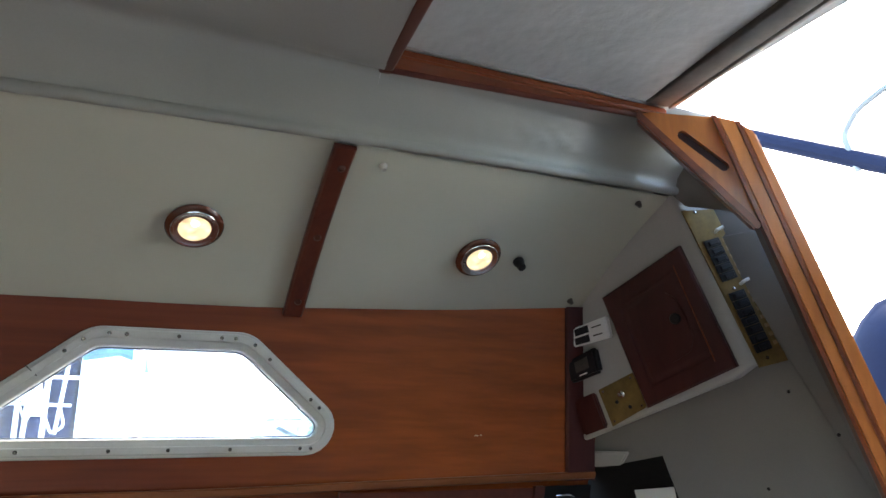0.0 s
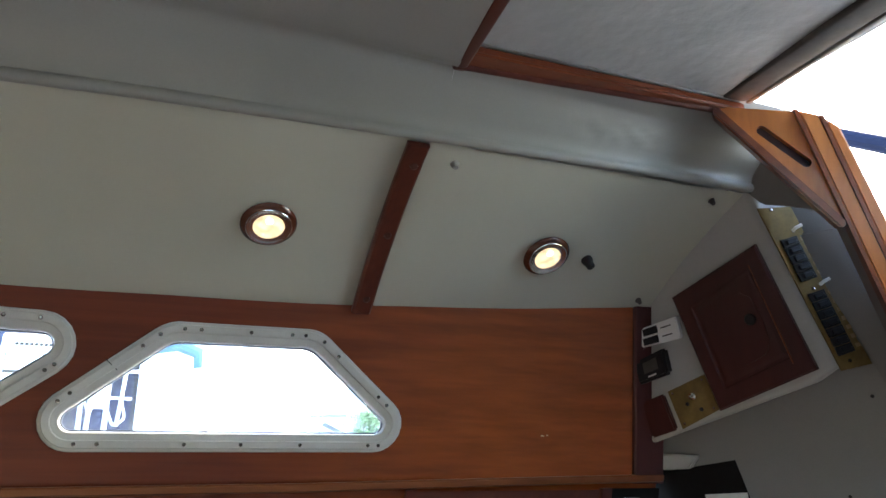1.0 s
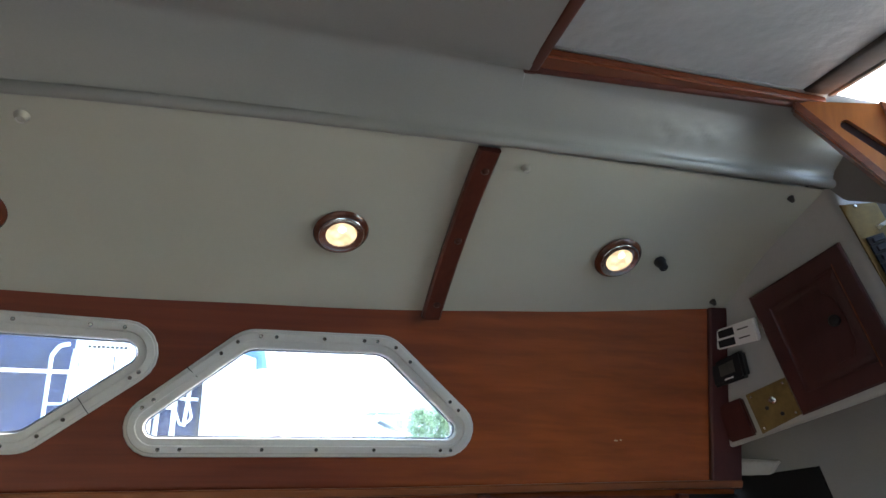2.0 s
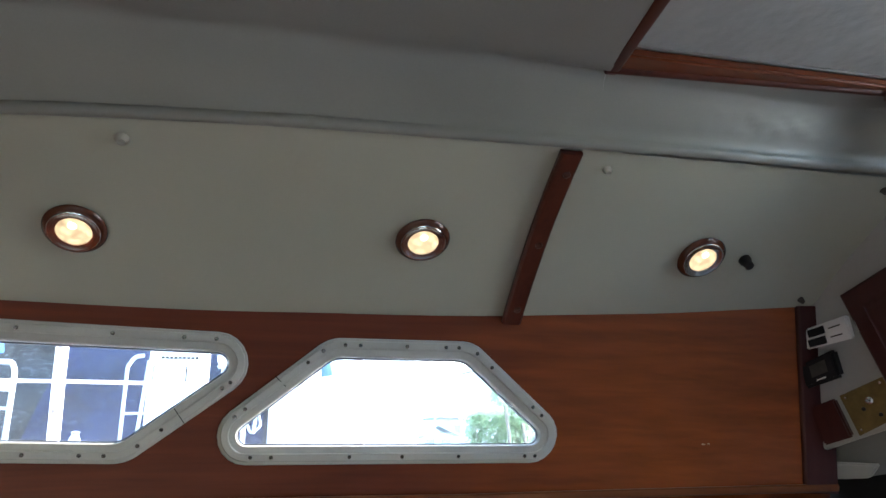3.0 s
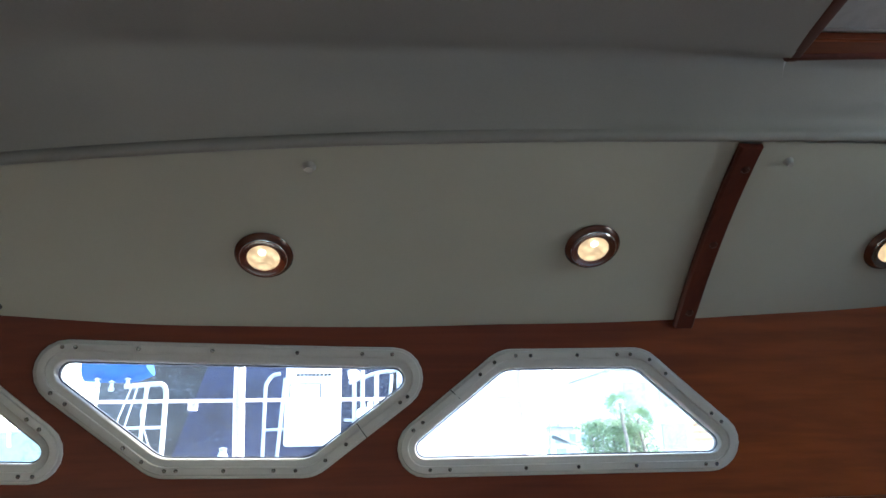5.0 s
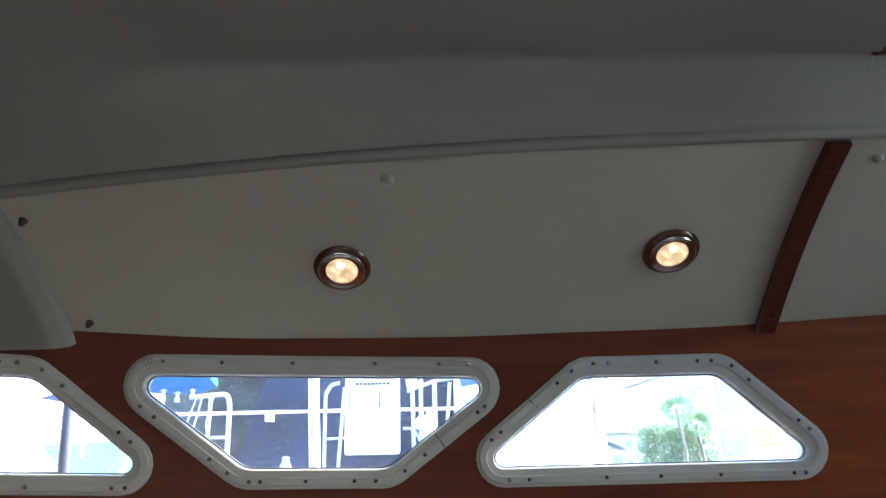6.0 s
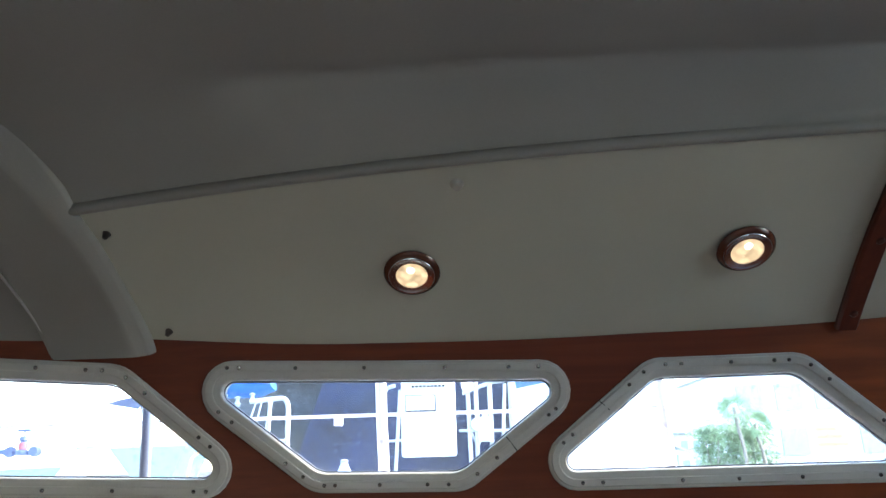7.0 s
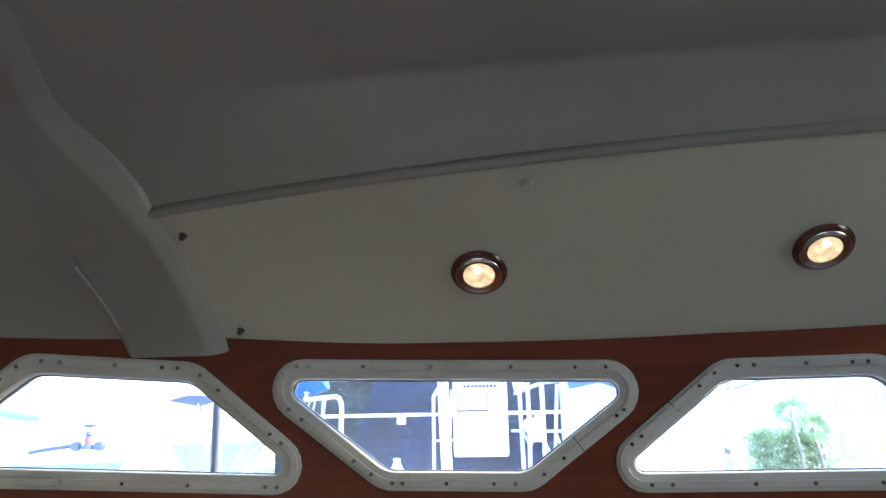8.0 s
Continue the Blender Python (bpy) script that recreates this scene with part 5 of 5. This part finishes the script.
    lathe(bm, [(0.0001, 0.0), (0.030, 0.0), (0.030, 0.045), (0.0001, 0.045)], 14, Matrix.Translation((-3.535, 5.195, 1.70)))
    part("collar", bm, COLLAR_RED, th, "dull red collar")
    bm = bmesh.new()
    box(bm, (-3.585, 5.18, 1.822), (-3.485, 5.22, 1.842), None, 0.008)
    part("handle", bm, WINCH_BLUE, th)


neighbour_yacht()

def own_rail():
    """The boat's own lifeline outside the windows."""
    th = thing("lifeline", (-0.565, 1.86, 1.35), "white stanchions and wire lifeline on the side deck", "lifeline")
    for x in (-3.0, -0.565, 0.12):
        bm = bmesh.new()
        tube(bm, [(x + 0.008, 1.86, 1.35), (x - 0.004, 1.86, 1.65), (x - 0.012, 1.86, 1.98)], 0.0135, 12)
        part("stanchion", bm, BOAT_WHITE, th)
    for z in (1.645, 1.97):
        bm = bmesh.new()
        tube(bm, [(-5.5, 1.86, z + 0.004), (-0.57, 1.86, z), (0.12, 1.86, z - 0.002)], 0.0042 if z < 1.9 else 0.003, 8)
        part("wire", bm, BOAT_WHITE, th)
    bm = bmesh.new()
    box(bm, (-0.685, 1.845, 1.622), (-0.665, 1.868, 1.642), None, 0.003)
    part("tag", bm, BOAT_WHITE, th)


own_rail()


def deck_tube():
    th = thing("deck_tube", (-1.08, 1.70, 1.35), "slim blue-grey support tube on the side deck", "tube")
    bm = bmesh.new()
    tube(bm, [(-1.072, 1.70, 1.35), (-1.08, 1.70, 1.6), (-1.092, 1.70, 1.95)], 0.0125, 12)
    part("tube", bm, TUBE_GREY, th)
    bm = bmesh.new()
    lathe(bm, [(0.0001, 0.0), (0.028, 0.0), (0.026, 0.01), (0.016, 0.02), (0.0135, 0.05)], 16, Matrix.Translation((-1.074, 1.70, 1.355)))
    part("socket", bm, TUBE_GREY, th)


TUBE_GREY = mat("blue_grey_tube", (0.13, 0.16, 0.22), 0.4, vary=0.1)
deck_tube()

# shore tones are lightened: outdoor glare is put into these colours
HOUSE_WALL = mat("pale_house_wall", (0.74, 0.77, 0.80), 0.7, vary=0.08, scale=0.6)
HOUSE_ROOF = mat("grey_house_roof", (0.60, 0.66, 0.70), 0.8, vary=0.15, scale=1.0)
HOUSE_GLASS = mat("glare_pale_glass", (0.42, 0.52, 0.56), 0.25, vary=0.1)
BARK = mat("palm_bark", (0.30, 0.27, 0.23), 0.85, vary=0.3, scale=5, bump=0.5)
FROND = mat("glare_pale_leaf", (0.25, 0.37, 0.20), 0.55, vary=0.35, scale=4)


def house(x, y, w, d, h, label):
    th = thing("house", (x, y, 0.3), label, "house", "houses on the shore")
    bm = bmesh.new()
    box(bm, (x - w / 2, y, 0.3), (x + w / 2, y + d, h))
    part("wall", bm, HOUSE_WALL, th, smooth=False)
    bm = bmesh.new()
    prism(bm, [(x - w / 2 - 0.5, h), (x + w / 2 + 0.5, h), (x, h + w * 0.28)], y - 0.4, y + d + 0.4, lambda u, v, k: Vector((u, k, v)))
    part("roof", bm, HOUSE_ROOF, th, smooth=False)
    for fz in (0.32, 0.74):
        for fx in (-0.3, 0.05, 0.34):
            cx, cz = x + w * fx, 0.3 + (h - 0.3) * fz
            bm = bmesh.new()
            box(bm, (cx - w * 0.09, y - 0.06, cz - h * 0.1), (cx + w * 0.09, y + 0.02, cz + h * 0.1))
            fr = part("window", bm, BOAT_WHITE, th, smooth=False)
            bm = bmesh.new()
            box(bm, (cx - w * 0.075, y - 0.09, cz - h * 0.085), (cx + w * 0.075, y - 0.061, cz + h * 0.085))
            p = part("pane", bm, HOUSE_GLASS, th, smooth=False)
            p.parent, p.matrix_basis = fr, Matrix()


house(10.4, 38.0, 2.2, 3.0, 2.58, "pale two-storey shore house with grey gable roof")
house(-6.0, 60.0, 9.0, 8.0, 5.0, "pale distant shore house with grey roof")


def palm(x, y, h, size, label, seed):
    rnd = random.Random(seed)
    th = thing("palm_tree", (x, y, 0.3), label, "palm tree", "palms on the shore")
    bm = bmesh.new()
    pts = [(x + 0.1 * math.sin(k * 0.5), y, 0.3 + (h - 0.3) * k / 10) for k in range(11)]
    tube(bm, pts, 0.08, 10)
    part("trunk", bm, BARK, th)
    bm = bmesh.new()
    top = Vector(pts[-1])
    for k in range(30):
        a = k * 2.399 + rnd.uniform(-0.2, 0.2)
        lift = rnd.uniform(-0.75, 1.35)
        out = Vector((math.cos(a) * math.cos(lift), math.sin(a) * math.cos(lift), math.sin(lift)))
        hub = top + out * size * rnd.uniform(0.35, 0.6) + Vector((0, 0, -0.08 * size))
        sidev = out.orthogonal().normalized()
        sidev = Matrix.Rotation(rnd.uniform(0, 6.28), 3, out) @ sidev
        bm.faces.new([bm.verts.new(v) for v in (top, top + sidev * 0.02, hub)])
        for i in range(13):
            w = -1.35 + 2.7 * i / 12
            tip = hub + (out * math.cos(w) + sidev * math.sin(w)) * size * rnd.uniform(0.5, 0.8) + Vector((0, 0, -0.12 * size * rnd.random()))
            wide = (out * -math.sin(w) + sidev * math.cos(w)) * 0.020 * size
            mid = hub.lerp(tip, 0.45)
            bm.faces.new([bm.verts.new(v) for v in (hub, mid - wide, tip, mid + wide)])
    part("crown", bm, FROND, th, smooth=False)


def shrub(x, y, w, h, label, seed):
    """A broad bush of many small leaves round short limbs."""
    rnd = random.Random(seed)
    th = thing("shrub", (x, y, 0.3), label, "shrub", "shrubs on the shore")
    bm = bmesh.new()
    for k in range(5):
        a = 2 * math.pi * k / 5
        tube(bm, [(x, y, 0.3), (x + 0.2 * w * math.cos(a), y + 0.2 * w * math.sin(a), 0.3 + h * 0.35), (x + 0.35 * w * math.cos(a), y + 0.35 * w * math.sin(a), 0.3 + h * 0.7)], 0.02, 6)
    part("limbs", bm, BARK, th)
    vs, fs = [], []
    for c in range(78):
        o = Vector((rnd.gauss(0, 0.26) * w, rnd.gauss(0, 0.2) * w, h * (0.15 + 0.8 * rnd.random() ** 0.7)))
        for k in range(26):
            p = Vector((x, y, 0.3)) + o + Vector((rnd.gauss(0, 0.14), rnd.gauss(0, 0.14), rnd.gauss(0, 0.12)))
            d = Vector((rnd.uniform(-1, 1), rnd.uniform(-1, 1), rnd.uniform(-1, 0.4))).normalized() * 0.22
            s = d.orthogonal().normalized() * 0.035
            vs += [p - s, p + s, p + d]
            fs.append((len(vs) - 3, len(vs) - 2, len(vs) - 1))
    me = bpy.data.meshes.new("leaves")
    me.from_pydata([tuple(v) for v in vs], [], fs)
    me.materials.append(FROND)
    me.transform(Matrix.Translation((-x, -y, -0.3)))
    ob = new("leaves", me)
    ob.parent = th


palm(11.6, 33.0, 3.45, 0.82, "tall green fan palm on the shore", 3)
palm(12.6, 33.5, 2.75, 0.75, "lower green palm beside the taller one", 5)
shrub(10.5, 33.6, 1.35, 2.55, "dense green shrub beside the palm trunks", 11)
shrub(11.6, 33.9, 1.4, 2.6, "dense green shrub round the palm trunk", 13)
shrub(12.7, 34.2, 1.4, 2.55, "broad green shrub under the palm crowns", 12)


def harbour_pole():
    th = thing("signal_pole", (6.1, 25.0, -0.1), "thin pale blue harbour pole with crossbars", "pole")
    bm = bmesh.new()
    tube(bm, [(5.95, 25.0, -0.3), (6.05, 25.0, 2.2), (6.25, 25.0, 4.2)], 0.035, 10)
    part("shaft", bm, POLE_BLUE, th)
    bm = bmesh.new()
    tube(bm, [(5.55, 25.0, 2.18), (6.35, 25.0, 2.25)], 0.03, 8)
    part("crossbar", bm, POLE_BLUE, th)


harbour_pole()


def shore_hut():
    th = thing("shore_hut", (7.6, 30.8, 0.3), "small pale quay hut with gabled roof and blue door", "hut")
    to = lambda u, v, w: Vector((u, w, v))
    bm = bmesh.new()
    box(bm, (6.98, 30.6, 0.3), (8.2, 32.0, 1.66))
    part("wall", bm, HOUSE_WALL, th, smooth=False)
    bm = bmesh.new()
    prism(bm, [(6.72, 1.60), (7.58, 2.06), (8.60, 1.60), (8.60, 1.67), (7.58, 2.15), (6.72, 1.67)], 30.52, 32.1, to)
    part("roof", bm, HOUSE_ROOF, th, smooth=False)
    for x in (7.05, 7.72):
        bm = bmesh.new()
        box(bm, (x, 30.55, 0.5), (x + 0.40, 30.62, 1.5))
        part("door", bm, POLE_BLUE, th, smooth=False)


shore_hut()


def shore_sign():
    th = thing("shore_sign", (9.45, 30.6, 0.3), "pale yellow notice board with red writing", "sign")
    bm = bmesh.new()
    box(bm, (13.6, 30.6, 1.32), (15.3, 30.7, 2.60))
    part("board", bm, mat("pale_yellow_board", (0.80, 0.66, 0.30), 0.6, vary=0.1), th, smooth=False)
    for k in range(3):
        bm = bmesh.new()
        box(bm, (13.8, 30.57, 1.7 + 0.3 * k), (15.0 - 0.2 * k, 30.595, 1.82 + 0.3 * k))
        part("text_bar", bm, mat("pale_red_paint", (0.62, 0.34, 0.20), 0.6), th, smooth=False)
    for x in (13.8, 15.1):
        bm = bmesh.new()
        tube(bm, [(x, 30.72, 0.3), (x, 30.72, 2.5)], 0.04, 8)
        part("leg", bm, STEEL, th)


shore_sign()


def big_building():
    th = thing("apartment_building", (19.0, 46.0, 0.3), "white apartment building with pale blue glazing", "building")
    bm = bmesh.new()
    box(bm, (15.6, 46.0, 0.3), (26.0, 56.0, 6.4))
    part("wall", bm, HOUSE_WALL, th, smooth=False)
    bm = bmesh.new()
    box(bm, (15.2, 45.6, 6.4), (26.4, 56.4, 6.8))
    part("roof", bm, BOAT_WHITE, th, smooth=False)
    for fl in range(2):
        for k in range(4):
            bm = bmesh.new()
            box(bm, (16.4 + 2.4 * k, 45.9, 1.3 + 2.7 * fl), (18.0 + 2.4 * k, 46.02, 2.9 + 2.7 * fl))
            part("window", bm, HOUSE_GLASS, th, smooth=False)


big_building()


# ---- outside the companionway ----
# grey of the unseen cockpit deck, set for the daylight it bounces inside
COCKPIT = mat("cockpit_bounce_grey", (0.50, 0.50, 0.48), 0.5, vary=0.1, scale=5)


def cockpit():
    bm = bmesh.new()
    box(bm, (1.55, -1.9, 0.9), (5.0, 2.1, 1.28), None, 0.05, 3)
    tagged(part("cockpit_deck", bm, COCKPIT), "unseen grey cockpit deck behind the companionway, bounces daylight into the cabin", "deck", kind="structure")
    # unseen deck under the lifeline, added to bounce daylight up inside
    bm = bmesh.new()
    box(bm, (-6.0, 1.66, 1.0), (1.5, 2.5, 1.36), None, 0.04, 3)
    tagged(part("side_deck", bm, BOAT_WHITE), "unseen white side deck, added to bounce daylight up through the cabin windows", "deck", kind="structure")
    # second unseen deck, a reflector for the opposite openings
    bm = bmesh.new()
    box(bm, (-6.0, -2.4, 1.0), (1.5, -1.52, 1.36), None, 0.04, 3)
    tagged(part("side_deck_far", bm, BOAT_WHITE), "unseen white side deck, added to bounce daylight through the opposite openings", "deck", kind="structure")


cockpit()


TUBE_PALE = mat("pale_grey_tube", (0.11, 0.12, 0.125), 0.4, vary=0.05)


def dodger():
    th = thing("cockpit_dodger", (2.2, 1.9, 1.28), "white tube dodger hoop with navy canvas edge", "dodger")
    bm = bmesh.new()
    tube(bm, [(2.2, 1.75, 2.625), (2.2, 1.46, 2.45), (2.2, 1.33, 2.371), (2.2, 1.248, 2.322), (2.2, 0.7, 1.99)], 0.03, 10)
    part("canvas_edge", bm, NAVY_CANVAS, th, "navy blue canvas edge")
    bm = bmesh.new()
    tube(bm, bend([(2.19, 1.33, 2.33), (2.19, 1.362, 2.466), (2.19, 1.303, 2.535), (2.19, 1.205, 2.568), (2.19, 0.8, 2.62)], 0.03, 6), 0.010, 10)
    part("hoop", bm, TUBE_PALE, th, "white tube hoop")
    bm = bmesh.new()
    tube(bm, [(2.2, 1.74, 2.62), (2.2, 1.95, 1.27)], 0.014, 10)
    part("leg", bm, STEEL, th)


dodger()


def blue_cover():
    th = thing("blue_canvas_cover", (2.2, 1.15, 1.28), "blue canvas cover standing on the cockpit deck", "canvas cover")
    bm = bmesh.new()
    g = []
    for k in range(13):
        t = k / 12
        r = 0.30 * math.sqrt(max(0.0, 1 - t ** 3)) + 0.002
        g.append([bm.verts.new((2.25 + 0.9 * r * math.cos(a), 1.22 + r * math.sin(a), 1.27 + 0.67 * t + 0.012 * math.sin(5 * a + 4 * t))) for a in span(0, 2 * math.pi, 28)[:-1]])
    for a, b in zip(g, g[1:]):
        for k in range(28):
            bm.faces.new((a[k], a[(k + 1) % 28], b[(k + 1) % 28], b[k]))
    part("cover", bm, NAVY_CANVAS, th)


blue_cover()
